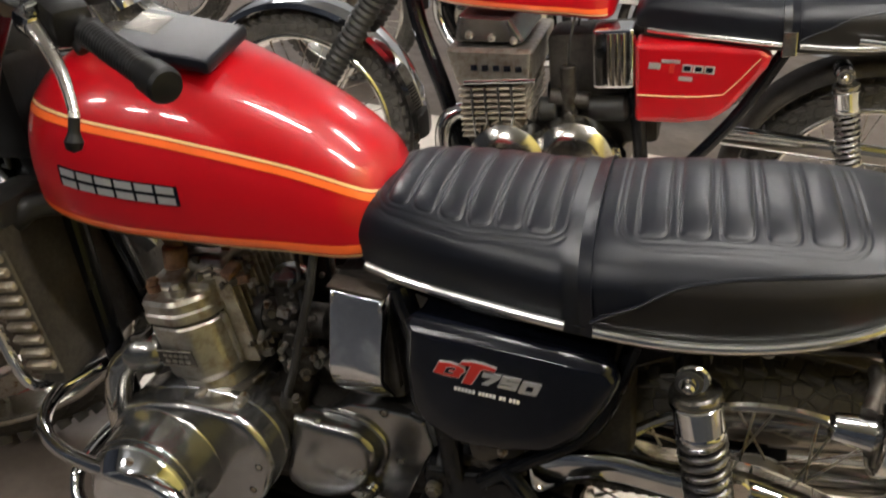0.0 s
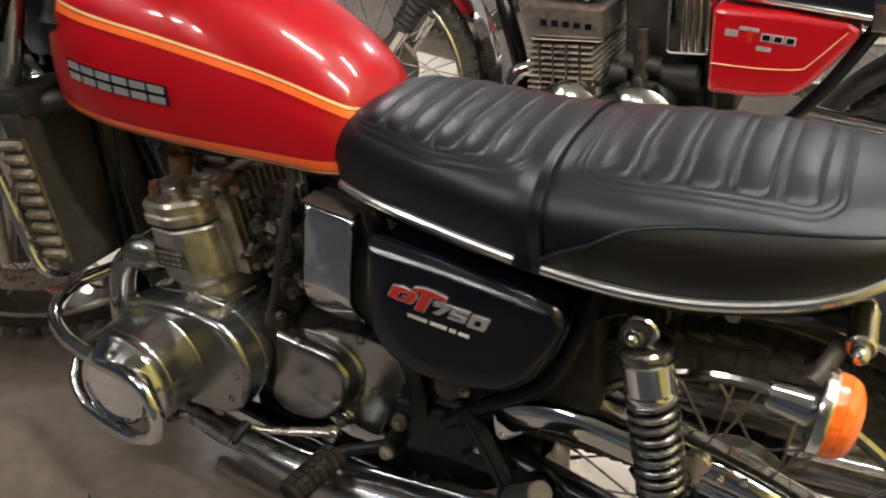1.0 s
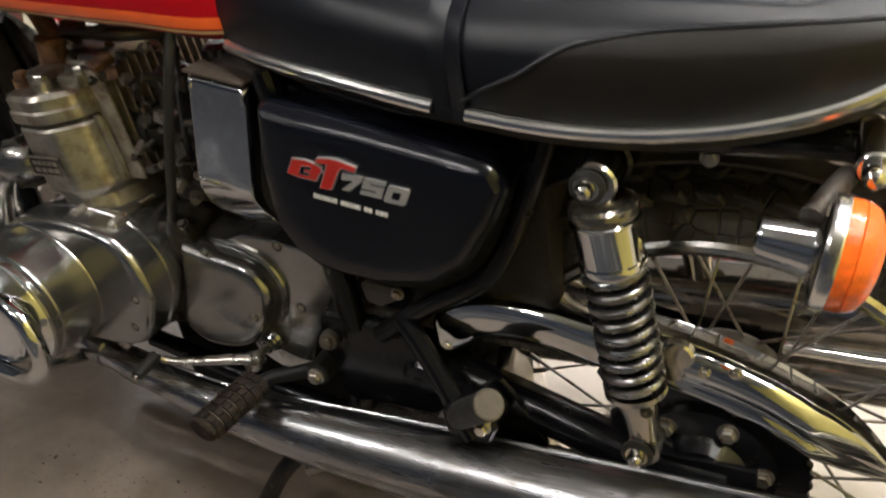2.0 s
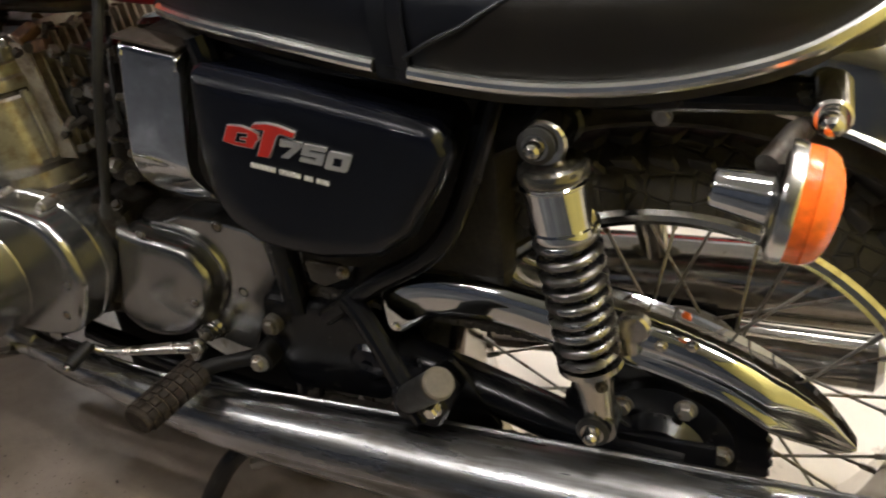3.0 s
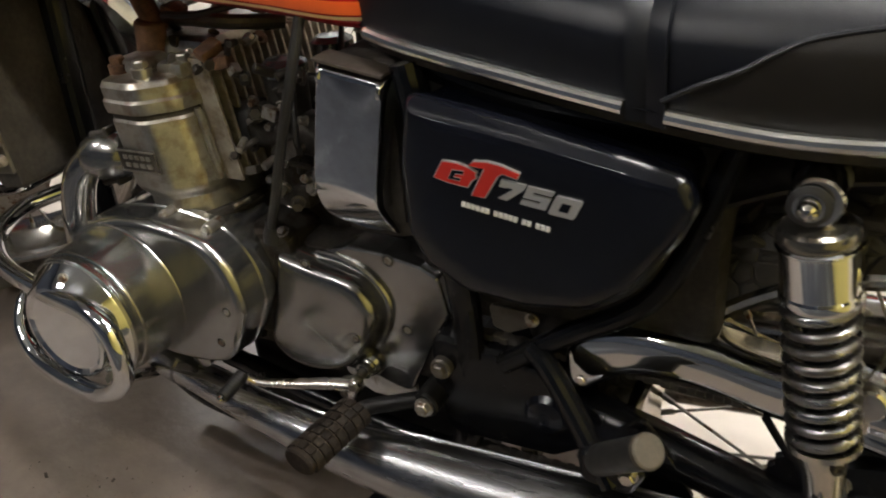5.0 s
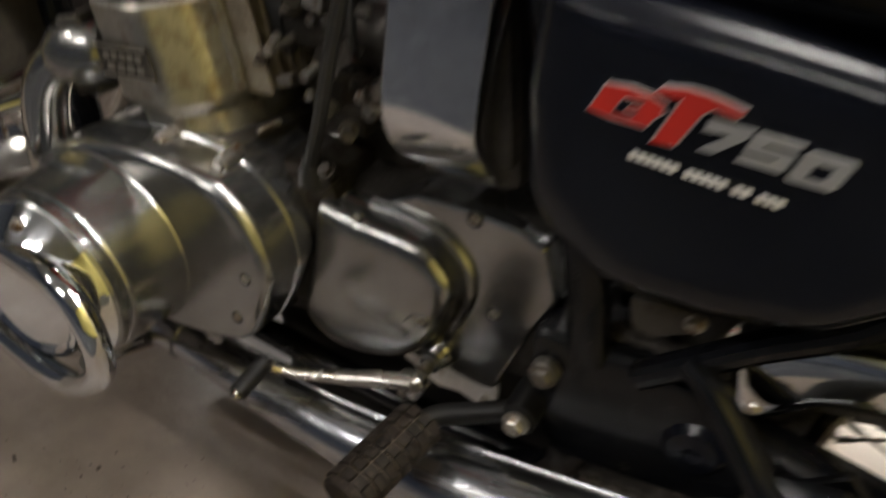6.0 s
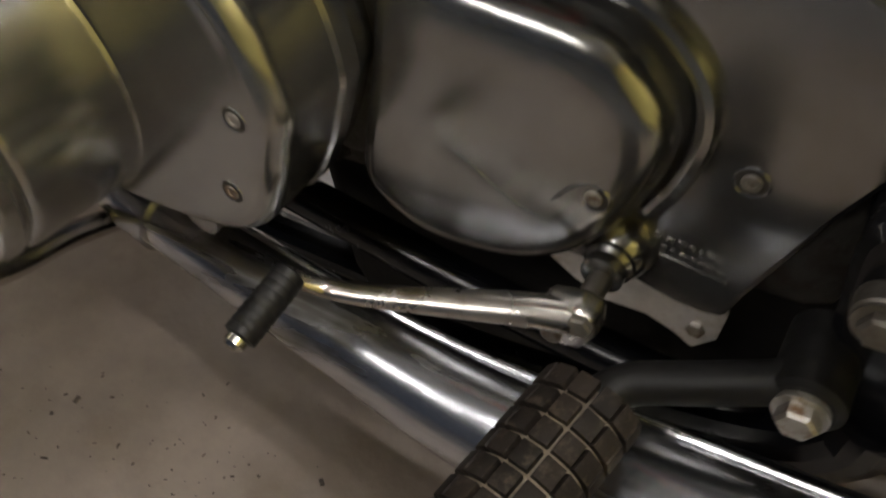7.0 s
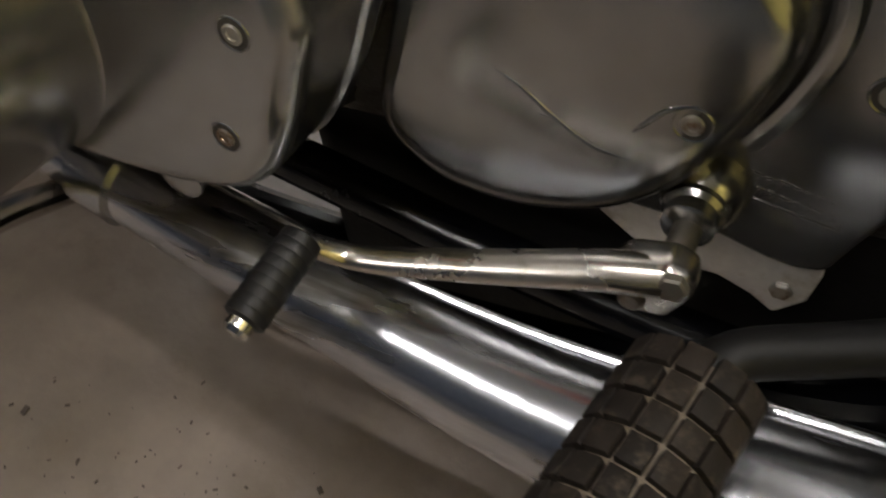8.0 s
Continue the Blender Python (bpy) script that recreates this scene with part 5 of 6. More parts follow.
HEAD = part("cylinder_head", join(leaned(plan_block(barrel, [(0.004, 0.661), (-0.002, 0.663), (-0.003, 0.668), (-0.003, 0.676), (0.0, 0.679), (0.0, 0.692), (0.004, 0.698), (0.0115, 0.701)], soft_r)), box((-0.775, 0.06, 0.712), (0.09, 0.24, 0.035), 0.014), box((-0.752, -0.075, 0.703), (0.04, 0.05, 0.02), 0.008), box((-0.805, -0.085, 0.706), (0.045, 0.05, 0.022), 0.01)), BARREL_ALLOY, ENGINE, "cylinder head with nuts and a rusty water pipe")
part("gasket", leaned(plan_block(barrel, [(0.0025, 0.655), (0.0025, 0.662)], soft_r)), DARK, ENGINE)
for x, y, mt in ((-0.818, -0.108, RUST), (-0.775, -0.116, BARREL_ALLOY), (-0.742, -0.083, BARREL_ALLOY), (-0.82, -0.03, RUST), (-0.74, -0.02, CAST), (-0.74, 0.06, CAST)):
    part("head_nut", join(rod((x, y, 0.696), (x, y, 0.71), 0.0115, 18), bolt((x, y, 0.71), (0, 0, 1), 0.009, 0.01)), mt, HEAD)
part("thermostat", join(rod((-0.81, -0.06, 0.7), (-0.803, -0.06, 0.75), 0.018), rod((-0.797, -0.055, 0.735), (-0.832, -0.045, 0.79), 0.013)), RUST, HEAD, "rusty thermostat housing")
part("water_pipe", tube([(-0.832, -0.045, 0.787), (-0.88, -0.01, 0.79), (-0.93, 0.0, 0.79), (-1.03, 0.02, 0.77)], 0.016, 14), RUBBER, HEAD)
part("water_pipe", tube([(-0.83, 0.0, 0.73), (-0.78, -0.03, 0.745), (-0.72, -0.02, 0.74), (-0.68, 0.03, 0.73)], 0.009, 10), CAST, HEAD)
for k, (x, z) in enumerate(((-0.79, 0.755), (-0.74, 0.75), (-0.7, 0.755), (-0.66, 0.75))):
    part("cable_clip", box((x, -0.03 + 0.02 * k, z), (0.02, 0.03, 0.014), 0.004, (10 * k, 20, 30 * k)), STEEL if k % 2 else RUST, HEAD)
part("plug_lead", tube([(-0.8, -0.01, 0.72), (-0.78, -0.06, 0.755), (-0.72, -0.07, 0.76), (-0.66, -0.03, 0.77), (-0.6, 0.0, 0.78)], 0.004, 8), RUBBER, HEAD)

# carburettors
for y in (-0.035, 0.065, 0.165):
    cb = part("carburettor", join(rod((-0.70, y, 0.625), (-0.585, y, 0.615), 0.027, 20), rod((-0.645, y, 0.545), (-0.64, y, 0.69), 0.025, 20), rod((-0.64, y - 0.036, 0.6), (-0.64, y + 0.036, 0.6), 0.014, 14)), GRIMY_CAST, ENGINE, "grimy cast carburettor with fittings")
    part("top_cap", lathe([(0, 0.027), (0.012, 0.027), (0.018, 0.018), (0.02, 0.0)], (-0.64, y, 0.688), (0, 0, 1), 20), ALLOY, cb)
    part("float_bowl", box((-0.645, y, 0.545), (0.055, 0.05, 0.035), 0.008), GRIMY_CAST, cb)
    part("manifold", lathe([(0, 0.034), (0.02, 0.036), (0.028, 0.03), (0.05, 0.03)], (-0.735, y, 0.625), (1, 0, 0), 24), RUBBER, cb)
    for k in range(5):
        part("fitting", bolt((-0.66 + 0.013 * k, y - 0.034, 0.57 + 0.022 * (k * 3 % 5)), (0.2, -1, 0.1), 0.005, 0.008, False), STEEL, cb)
    part("fuel_line", tube([(-0.62, y - 0.03, 0.58), (-0.605, y - 0.045, 0.62), (-0.61, y - 0.03, 0.68), (-0.62, y, 0.73)], 0.0035, 8), RUBBER, cb)
rng = random.Random(3)
for k in range(34):
    p = Vector((rng.uniform(-0.705, -0.575), -0.062 - rng.uniform(0, 0.02), rng.uniform(0.535, 0.735)))
    d = Vector((rng.uniform(-1, 1), -1.2, rng.uniform(-1, 1)))
    kind = k % 3
    shape = bolt(p, d, rng.uniform(0.004, 0.008), rng.uniform(0.006, 0.014)) if kind == 0 else (box(p, (rng.uniform(0.008, 0.02), 0.012, rng.uniform(0.008, 0.022)), 0.002, (rng.uniform(-30, 30), rng.uniform(-40, 40), 0)) if kind == 1 else rod(p, p + d.normalized() * rng.uniform(0.012, 0.03), rng.uniform(0.003, 0.006), 12))
    part(("fitting", "bracket", "stub")[kind], shape, (GRIMY_CAST, STEEL, GRIMY_CAST, CAST)[k % 4], ENGINE)
for k in range(26):
    p = Vector((rng.uniform(-0.83, -0.68), rng.uniform(-0.1, 0.06), rng.uniform(0.702, 0.728)))
    d = Vector((rng.uniform(-1, 1), rng.uniform(-1, 0.3), 0.8))
    part("head_fitting", bolt(p, d, rng.uniform(0.004, 0.009), rng.uniform(0.006, 0.012)) if k % 2 else box(p, (rng.uniform(0.01, 0.03), rng.uniform(0.01, 0.025), 0.014), 0.003, (rng.uniform(-25, 25), rng.uniform(-25, 25), rng.uniform(0, 90))), (RUST, BARREL_ALLOY, GRIMY_CAST)[k % 3], HEAD)
part("air_box", box((-0.5, 0.03, 0.63), (0.09, 0.26, 0.2), 0.015), DARK, BIKE, "dark air box behind the carburettors")

# case top with cable entry
part("case_top", pillow([(-0.70, 0.47), (-0.70, 0.515), (-0.655, 0.52), (-0.63, 0.505), (-0.625, 0.47)], [(0, 0.1), (0, -0.085), (0.004, -0.095), (0.01, -0.098)], 0.012), GRIMY_CAST, ENGINE)
part("starter_housing", lathe([(-0.06, 0.03), (-0.058, 0.04), (0.1, 0.04), (0.105, 0.03)], (-0.62, 0.03, 0.515), (0, 1, 0), 28), GRIMY_CAST, ENGINE)
part("housing_lid", lathe([(-0.07, 0.0), (-0.068, 0.035), (-0.06, 0.038)], (-0.65, 0.03, 0.53), (0.1, 1, -0.35), 28), ALLOY, ENGINE)
part("clutch_cable", tube([(-0.553, -0.105, 0.775), (-0.565, -0.118, 0.72), (-0.597, -0.115, 0.64), (-0.625, -0.108, 0.57), (-0.645, -0.1, 0.53), (-0.652, -0.095, 0.512)], 0.0062, 10), RUBBER, BIKE, "black clutch cable running down to the case")
part("cable_boot", lathe([(0, 0.012), (0.012, 0.012), (0.02, 0.009), (0.03, 0.008)], (-0.654, -0.094, 0.5), (0.15, -0.05, 0.9), 16), RUBBER, BIKE)
part("adjuster", join(bolt((-0.634, -0.098, 0.517), (0.1, -0.6, 0.8), 0.006, 0.006), rod((-0.634, -0.098, 0.517), (-0.64, -0.09, 0.495), 0.005), box((-0.645, -0.092, 0.5), (0.03, 0.016, 0.012), 0.003, (0, -35, 0))), GRIMY_CAST, ENGINE)

# radiator and its side louvres
RAD = part("radiator", box((-1.015, 0.0, 0.69), (0.045, 0.33, 0.27), 0.008, (0, -6, 0)), DARK, BIKE, "black radiator with a louvred grey side panel")
part("side_panel", box((-1.018, -0.168, 0.683), (0.058, 0.006, 0.21), 0.003, (0, -6, 0)), CAST, RAD)
for k in range(9):
    part("louvre", box((-1.029 + 0.0028 * k, -0.174, 0.778 - 0.0225 * k), (0.052, 0.014, 0.014), 0.005, (28, -6, 0)), FIN_ALLOY, RAD)
part("guard_bar", tube([(-1.05, -0.2, 0.86), (-1.045, -0.202, 0.78), (-1.038, -0.2, 0.72), (-1.034, -0.192, 0.6), (-1.026, -0.18, 0.562), (-1.03, -0.14, 0.545), (-1.045, -0.1, 0.535), (-1.01, 0.0, 0.555)], 0.0085, 14), CHROME, RAD, "bent chrome guard bar")
part("hose", tube([(-1.02, -0.12, 0.81), (-0.98, -0.1, 0.83), (-0.93, -0.03, 0.8)], 0.018, 16), RUBBER, RAD)
part("filler_box", box((-1.03, -0.1, 0.835), (0.07, 0.12, 0.04), 0.012), RUBBER, RAD)

# crash bar
part("crash_bar", tube([(-0.99, 0.0, 0.51), (-1.011, -0.06, 0.515), (-1.05, -0.12, 0.506), (-1.035, -0.185, 0.494), (-0.97, -0.23, 0.486), (-0.85, -0.265, 0.488), (-0.765, -0.283, 0.492), (-0.73, -0.29, 0.468), (-0.733, -0.29, 0.415), (-0.778, -0.287, 0.38), (-0.85, -0.275, 0.372), (-0.925, -0.258, 0.38), (-0.962, -0.238, 0.41), (-0.97, -0.2, 0.436), (-0.98, -0.1, 0.43), (-0.96, -0.03, 0.42)], 0.0115, 18, 8), CHROME, BIKE, "chrome crash bar looped round the generator cover")
part("bar_brace", tube([(-0.782, -0.268, 0.388), (-0.81, -0.235, 0.356), (-0.844, -0.19, 0.321), (-0.86, -0.145, 0.293), (-0.866, -0.12, 0.283)], 0.008, 14), CHROME_OLD, BIKE)

# handlebar end: grip, clutch lever
GRIP = part("handlebar", tube([(-0.92, 0.0, 1.08), (-0.9, -0.1, 1.12), (-0.82, -0.16, 1.13), (-0.72, -0.21, 1.106), (-0.6, -0.285, 1.068)], 0.011, 12), CHROME, BIKE, "chrome handlebar with a black grip")
gd = Vector((-0.568 + 0.705, -0.3 + 0.222, 1.06 - 1.1))
part("grip", lathe([(0, 0.012), (0.002, 0.018)] + [(0.006 + 0.006 * k + dx, rr) for k in range(19) for dx, rr in ((0, 0.0165), (0.003, 0.0158))] + [(0.125, 0.0165), (0.128, 0.019), (0.155, 0.0195), (0.16, 0.017), (0.161, 0.0)], (-0.705, -0.222, 1.1), gd, 24), MATTE, GRIP, "worn black rubber grip")
part("switch_housing", join(box((-0.752, -0.198, 1.112), (0.066, 0.05, 0.05), 0.014, (0, 15, -35)), rod((-0.735, -0.21, 1.09), (-0.725, -0.215, 1.078), 0.008)), MATTE, GRIP)
part("lever_perch", join(rod((-0.805, -0.175, 1.122), (-0.78, -0.19, 1.116), 0.021, 20), box((-0.785, -0.205, 1.112), (0.05, 0.04, 0.028), 0.01, (0, 10, -30)), bolt((-0.775, -0.216, 1.126), (0, -0.2, 1), 0.009, 0.008)), CHROME_OLD, GRIP, "chrome lever perch")
CL = part("clutch_lever", tube([(-0.785, -0.205, 1.112), (-0.772, -0.224, 1.108), (-0.752, -0.238, 1.095), (-0.722, -0.262, 1.066), (-0.704, -0.282, 1.038), (-0.699, -0.291, 1.026)], [0.0125, 0.0115, 0.0085, 0.0068, 0.006, 0.006], 14, 8, flat=0.8), LEVER_METAL, GRIP, "polished alloy clutch lever")
part("ball_end", lathe([(-0.012, 0.0), (-0.008, 0.008), (0, 0.0105), (0.007, 0.0075), (0.011, 0.0062), (0.026, 0.006)], (-0.7015, -0.299, 1.004), (0.1, 0.3, 0.9), 20), MATTE, CL)
for s in (0, 1):
    part("control_cable", tube([(-0.8, -0.18 + 0.02 * s, 1.115), (-0.9, -0.16, 1.14), (-1.0, -0.1, 1.1), (-1.05, -0.06, 0.98), (-1.06, -0.05, 0.85)], 0.0045, 8), RUBBER, BIKE)

part("steering_head", join(rod((-1.05, 0, 1.08), (-1.02, 0, 0.84), 0.045, 24), box((-1.04, 0, 0.96), (0.09, 0.13, 0.16), 0.02)), MATTE, BIKE, "black steering head behind the tank")
for sgn in (-1, 1):
    DIAL = part("instrument", lathe([(-0.05, 0.02), (-0.045, 0.04), (0.0, 0.047), (0.028, 0.048), (0.034, 0.044), (0.03, 0.041), (0.03, 0.0)], (-1.0, 0.1 + sgn * 0.062, 1.115), (0.35, -0.1, 1), 32), MATTE, BIKE, "round black instrument over the handlebar")
    part("dial_rim", lathe([(0.028, 0.0482), (0.031, 0.0492), (0.035, 0.0485), (0.0355, 0.044)], (-1.0, 0.1 + sgn * 0.062, 1.115), (0.35, -0.1, 1), 32), CHROME_OLD, DIAL)
# front end, turned to the left; given level and set by DRAWN
steer = DRAWN @ Matrix.Translation((-1.12, 0, 0.7)) @ Matrix.Rotation(radians(40), 4, Vector((0.42, 0, 1)).normalized()) @ Matrix.Translation((1.12, 0, -0.7))
FA = (-1.33, 0.32)
spoked_wheel(BIKE, "front_wheel", FA[0], FA[1], 0.262, 0.345, 0.046, False, steer, 0.085)
for sgn in (-1, 1):
    part("fork_leg", moved(join(tube([(-1.12, sgn * 0.095, 0.98), FA[:1] + (sgn * 0.095,) + FA[1:]], 0.019, 18), tube([(-1.27, sgn * 0.095, 0.675), (FA[0] - 0.01, sgn * 0.095, FA[1] - 0.02)], 0.025, 18)), steer), CHROME_OLD, BIKE, "chrome front fork leg")
    part("fork_cover", moved(rod((-1.11, sgn * 0.095, 1.0), (-1.22, sgn * 0.095, 0.77), 0.031, 20), steer), BLACK, BIKE, "black fork cover")
    part("brake_disc", moved(lathe([(sgn * 0.07, 0.09), (sgn * 0.07, 0.145), (sgn * 0.077, 0.145), (sgn * 0.077, 0.09)], (FA[0], 0, FA[1]), (0, 1, 0), 48, ring=True), steer), STEEL, BIKE)
part("mudguard", moved(lathe([(-0.065, 0.35), (-0.06, 0.368), (-0.035, 0.381), (0, 0.386), (0.035, 0.381), (0.06, 0.368), (0.065, 0.35), (0.058, 0.364), (0.034, 0.377), (0, 0.382), (-0.034, 0.377), (-0.058, 0.364), (-0.065, 0.35)], (FA[0], 0, FA[1]), (0, 1, 0), 60, (25, 150)), steer), CHROME, BIKE, "chromed front mudguard")
part("headlamp", moved(lathe([(-0.14, 0.0), (-0.13, 0.05), (-0.08, 0.085), (0.0, 0.095), (0.02, 0.09)], (-1.27, 0, 0.95), (-1, 0, 0), 32), steer), BLACK, BIKE, "black headlamp shell")
part("yoke", moved(box((-1.12, 0, 0.985), (0.07, 0.25, 0.035), 0.012, (0, 25, 0)), steer), CAST, BIKE)


# ---- the red motorcycle behind ----
FAR_SCALE, FAR_LIFT = 0.903, 0.121  # a smaller model, jacked on its centre stand
FAR = thing("motorcycle", pose(0.279, 2.293, FAR_LIFT) @ LEVEL @ Matrix.Scale(FAR_SCALE, 4), "red vintage motorcycle with a red side cover, parked behind", "motorcycle")
spoked_wheel(FAR, "rear_wheel", 0.02, 0.287, 0.243, 0.322, 0.052, False)
FSEAT = seat_unit(FAR, "long black vinyl seat with chrome trim")
FSEAT.matrix_basis = Matrix.Translation((0.04, 0, 0.02)) @ Matrix.Diagonal((1.2, 1, 1, 1))
FTANK = fuel_tank(FAR, "glossy red fuel tank with a cream pinstripe", RED)
FTANK.matrix_basis = Matrix.Translation((-0.165, 0, 0.048))
shock_absorber(FAR, -1)
mudguard(FAR, 0.02, 0.287, 0.385, 20, 68, 0.085)
mudguard(FAR, 0.02, 0.287, 0.375, 69, 170, 0.07, DARK, "dark inner mudguard under the seat")
fc = [(-0.567, 0.757), (-0.4, 0.747), (-0.26, 0.73), (-0.232, 0.712), (-0.245, 0.68), (-0.33, 0.575), (-0.375, 0.545), (-0.45, 0.538), (-0.567, 0.545)]
FCOV = part("side_cover", pillow(fc, [(0, -0.07), (0, -0.145), (0.004, -0.155), (0.012, -0.16), (0.03, -0.162)], 0.015), RED, FAR, "red side cover with a cream pinstripe")
part("pinstripe", tube([(-0.56, -0.163, 0.622), (-0.45, -0.163, 0.615), (-0.36, -0.163, 0.617), (-0.335, -0.163, 0.63), (-0.262, -0.162, 0.708)], 0.0028, 6, 5, flat=0.5), CREAM, FCOV)
part("badge_block", box((-0.516, -0.163, 0.698), (0.03, 0.004, 0.016), 0.001, (0, 6, 0)), LETTER_SILVER, FCOV)
part("badge_block", box((-0.476, -0.164, 0.708), (0.046, 0.004, 0.009), 0.001, (0, 6, 0)), LETTER_SILVER, FCOV)
part("badge_block", box((-0.473, -0.164, 0.693), (0.013, 0.004, 0.03), 0.001, (0, 6, 0)), LETTER_RED, FCOV)
for k in range(3):
    part("badge_block", box((-0.436 + 0.027 * k, -0.163, 0.689 - 0.003 * k), (0.025, 0.003, 0.02), 0.001, (0, 6, 0)), LETTER_SILVER, FCOV)
    part("badge_gap", box((-0.436 + 0.027 * k, -0.1635, 0.689 - 0.003 * k), (0.017, 0.004, 0.013), 0.001, (0, 6, 0)), BLACK, FCOV)
part("badge_block", box((-0.44, -0.163, 0.662), (0.034, 0.003, 0.011), 0.001, (0, 6, 0)), LETTER_SILVER, FCOV)
FEND = part("air_box_cover", box((-0.622, -0.1, 0.712), (0.11, 0.1, 0.16), 0.014), CHROME, FAR, "ribbed chrome air box end")
part("recess", box((-0.613, -0.1505, 0.712), (0.05, 0.004, 0.138), 0.002), DARK, FEND)
for k in range(3):
    part("rib", box((-0.63 + 0.017 * k, -0.153, 0.712), (0.011, 0.008, 0.136), 0.003), CHROME_OLD, FEND)
part("air_duct", lathe([(0, 0.036), (0.09, 0.038), (0.1, 0.03)], (-0.69, -0.09, 0.565), (1, 0, 0), 28), RUBBER, FAR)
FBLK = part("cylinder_block", box((-0.945, 0.0, 0.575), (0.17, 0.31, 0.18), 0.012), GRIMY_CAST, FAR, "finned alloy cylinder block with a cast name bar")
for k in range(9):
    part("fin", box((-0.945, -0.02, 0.517 + 0.0165 * k), (0.185, 0.32, 0.006), 0.002), FIN_ALLOY, FBLK)
part("rocker_cover", pillow([(-1.05, 0.768), (-1.03, 0.845), (-0.89, 0.83), (-0.85, 0.755)], [(0, 0.14), (0, -0.13), (0.006, -0.14), (0.02, -0.144)], 0.012), ALLOY, FBLK)
for k in range(3):
    part("head_nut", bolt((-1.0 + 0.06 * k, -0.15, 0.79 - 0.01 * k), (0, -0.6, 0.8), 0.009, 0.012), STEEL, FBLK)
for k in range(4):
    part("rib", box((-1.0 + 0.037 * k, -0.172, 0.585), (0.008, 0.02, 0.145), 0.003), ALLOY, FBLK)
part("head", pillow([(-1.04, 0.66), (-1.065, 0.765), (-0.825, 0.75), (-0.835, 0.66)], [(0, 0.17), (0, -0.165), (0.006, -0.178), (0.02, -0.182)], 0.012), BARREL_ALLOY, FBLK, "polished alloy head with a dark cast mark")
for k in range(5):
    part("mark_bar", box((-0.985 + 0.03 * k, -0.184, 0.712 - 0.002 * k), (0.018, 0.003, 0.016), 0.0006), BLACK, FBLK)
part("head_lip", box((-0.92, -0.18, 0.672), (0.2, 0.014, 0.012), 0.004), CHROME, FBLK)
part("crankcase", join(box((-0.8, 0.0, 0.4), (0.42, 0.36, 0.18), 0.04), lathe([(-0.245, 0.0), (-0.243, 0.05), (-0.235, 0.08), (-0.215, 0.105), (-0.15, 0.115)], (-0.91, 0, 0.455), (0, 1, 0), 40), lathe([(-0.225, 0.0), (-0.223, 0.06), (-0.215, 0.085), (-0.195, 0.108), (-0.15, 0.115)], (-0.73, 0, 0.45), (0, 1, 0), 40)), CHROME_OLD, FAR, "shiny alloy engine cases")
for y in (-0.1, 0.06):
    fcb = part("carburettor", join(rod((-0.8, y, 0.6), (-0.69, y, 0.585), 0.026, 16), rod((-0.745, y - 0.01, 0.51), (-0.745, y - 0.01, 0.69), 0.022, 16), rod((-0.745, y - 0.05, 0.56), (-0.745, y + 0.03, 0.56), 0.013)), GRIMY_CAST, FAR, "brown-stained carburettor")
    part("manifold", rod((-0.83, y, 0.565), (-0.78, y, 0.565), 0.034, 20), RUBBER, fcb)
    part("cable", tube([(-0.745, y - 0.01, 0.69), (-0.735, y - 0.02, 0.76), (-0.72, y, 0.83)], 0.004, 8), RUBBER, fcb)
for pts, r in (([(-0.2, -0.12, 0.72), (-0.3, -0.12, 0.56), (-0.42, -0.12, 0.42), (-0.5, -0.11, 0.34)], 0.017), ([(-0.58, -0.1, 0.74), (-0.56, -0.1, 0.5), (-0.55, -0.1, 0.3)], 0.02),
               ([(-1.19, -0.04, 0.95), (-1.165, -0.06, 0.8), (-1.11, -0.09, 0.64), (-1.04, -0.1, 0.4), (-0.9, -0.1, 0.24), (-0.5, -0.1, 0.25)], 0.024)):
    part("frame_tube", tube(pts, r, 14), FRAME, FAR)
part("exhaust", tube([(-1.0, -0.1, 0.565), (-1.07, -0.12, 0.565), (-1.105, -0.135, 0.52), (-1.1, -0.14, 0.42), (-1.0, -0.17, 0.3), (-0.7, -0.19, 0.26), (-0.3, -0.19, 0.27), (0.45, -0.19, 0.29)], [0.024, 0.024, 0.024, 0.024, 0.026, 0.036, 0.045, 0.045], 24), CHROME, FAR, "chrome exhaust pipe and silencer")
part("chain_guard", box((-0.14, -0.1, 0.455), (0.44, 0.03, 0.055), 0.012, (0, 9, 0)), CHROME, FAR, "chrome chain guard")
part("grab_rail", tube([(-0.05, -0.19, 0.75), (0.05, -0.195, 0.74), (0.16, -0.18, 0.76), (0.25, -0.1, 0.8)], 0.008, 10), CHROME, FAR)
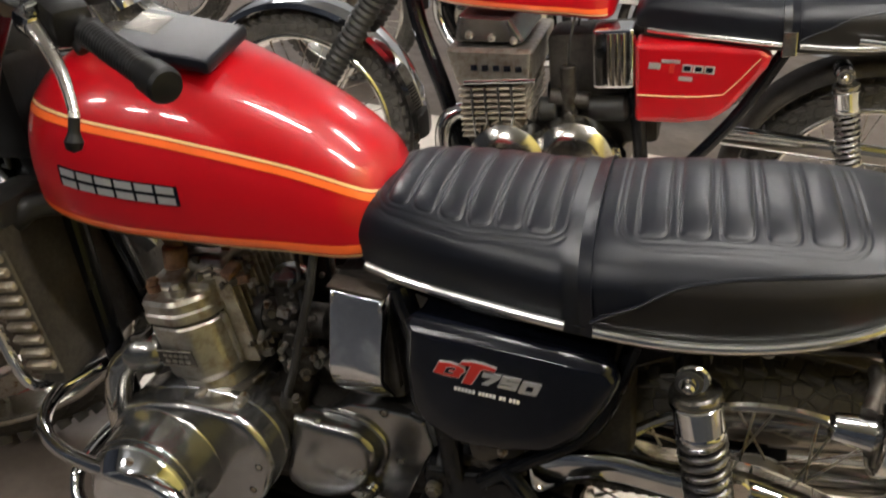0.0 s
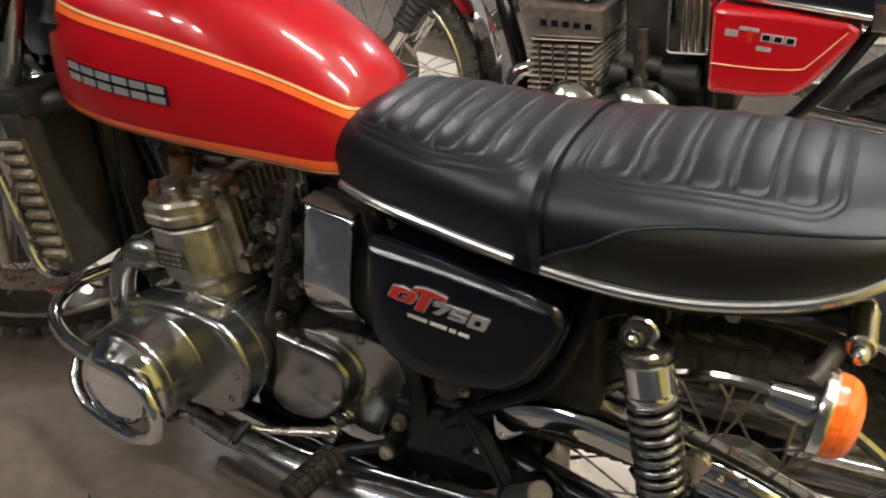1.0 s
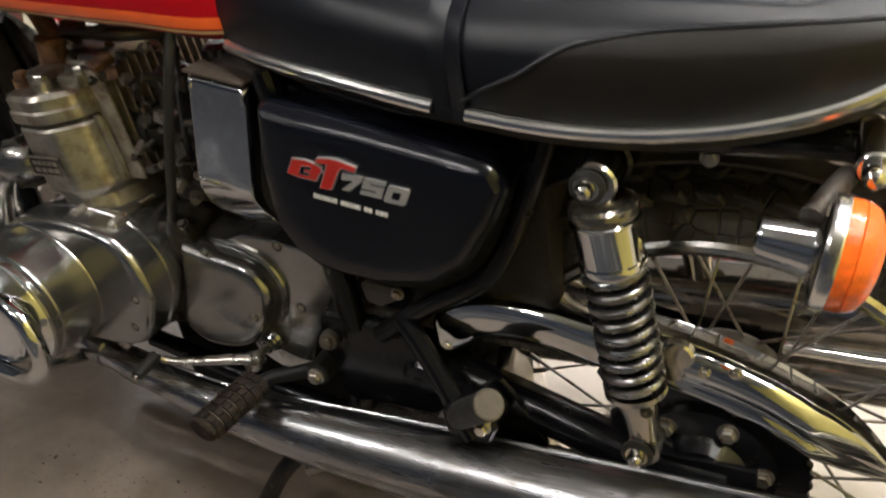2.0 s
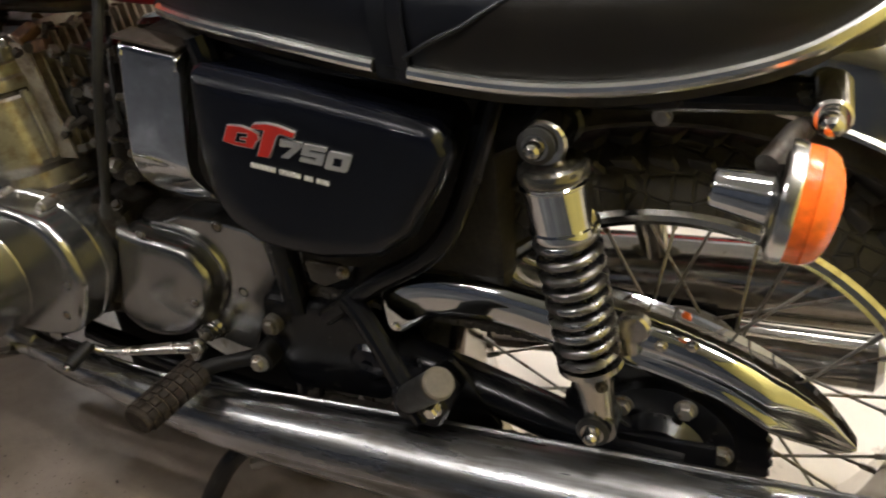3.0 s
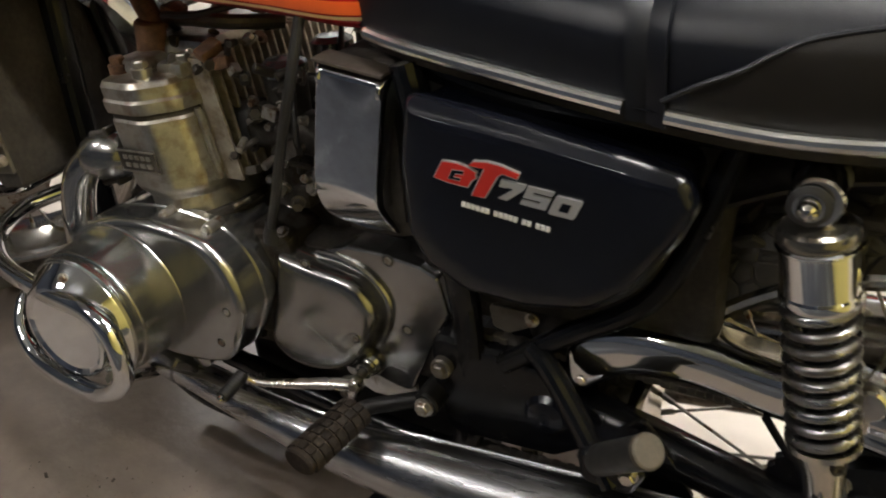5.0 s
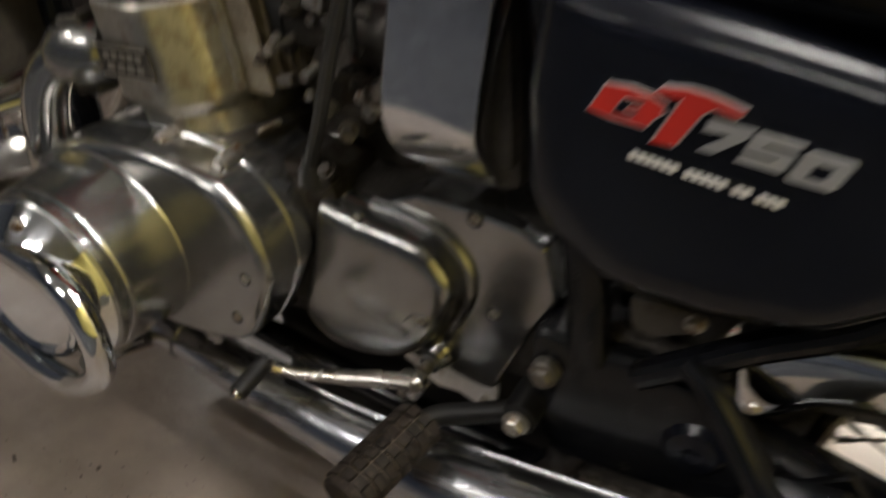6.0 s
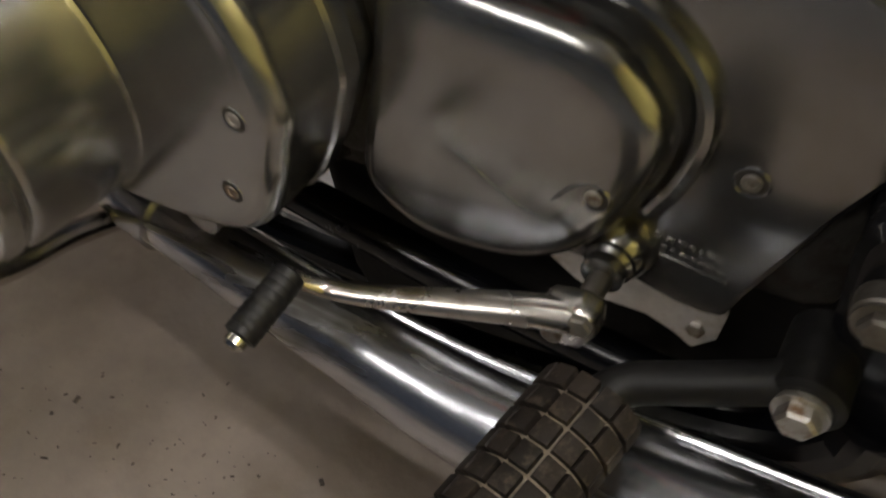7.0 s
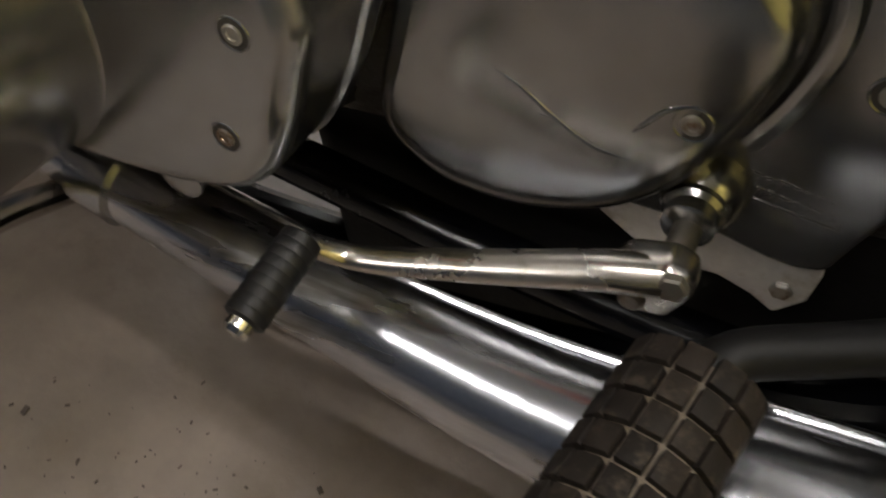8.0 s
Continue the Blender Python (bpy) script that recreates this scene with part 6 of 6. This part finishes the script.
part("strap_buckle", box((-0.2, -0.175, 0.745), (0.035, 0.012, 0.06), 0.004), CHROME_OLD, FAR)
FF = (-1.601, 0.192)
spoked_wheel(FAR, "front_wheel", FF[0], FF[1], 0.285, 0.362, 0.048, False, DRAWN, 0.085)
part("mudguard", moved(lathe([(-0.065, 0.37), (-0.06, 0.385), (-0.035, 0.396), (0, 0.4), (0.035, 0.396), (0.06, 0.385), (0.065, 0.37), (0.058, 0.381), (0.034, 0.392), (0, 0.396), (-0.034, 0.392), (-0.058, 0.381), (-0.065, 0.37)], (FF[0], 0, FF[1]), (0, 1, 0), 60, (5, 150)), DRAWN), CHROME, FAR, "chromed front mudguard")
for sgn in (-1, 1):
    top, low = Vector((-1.19, sgn * 0.092, 0.997)), Vector((-1.592, sgn * 0.092, 0.508))
    part("fork_leg", join(rod(top, low, 0.018, 16), rod(top.lerp(low, 0.68), low, 0.027, 16)), CHROME_OLD, FAR, "chrome front fork leg")
    p0, p1 = top.lerp(low, 0.12), top.lerp(low, 0.69)
    gl = (p1 - p0).length
    part("gaiter", lathe([(gl * k / 36, 0.03 + 0.006 * (k % 2)) for k in range(37)], p0, p1 - p0, 24), RUBBER, FAR, "black ribbed fork gaiter")
part("centre_stand", join(*[tube([(-0.52, s * 0.11, 0.25), (-0.6, s * 0.15, 0.1), (-0.676, s * 0.165, -0.022)], 0.014, 14) for s in (-1, 1)], rod((-0.55, -0.135, 0.19), (-0.55, 0.135, 0.19), 0.012), *[box((-0.678, s * 0.168, -0.034), (0.06, 0.03, 0.012), 0.003, (0, PITCH, 0)) for s in (-1, 1)]), FRAME, FAR, "black centre stand resting on the floor")
part("battery_box", box((-0.66, 0.03, 0.6), (0.3, 0.16, 0.32), 0.02), DARK, FAR)
part("air_filter", box((-0.9, 0.05, 0.42), (0.5, 0.2, 0.2), 0.03), DARK, FAR)
for px, py in ((-0.1, 3.55), (-2.3, 3.4), (-2.0, 2.3)):
    tagged(copy_thing(FAR, pose(px, py, FAR_LIFT) @ LEVEL), "red vintage motorcycle standing in the back row", "motorcycle", "motorcycles in the back row")
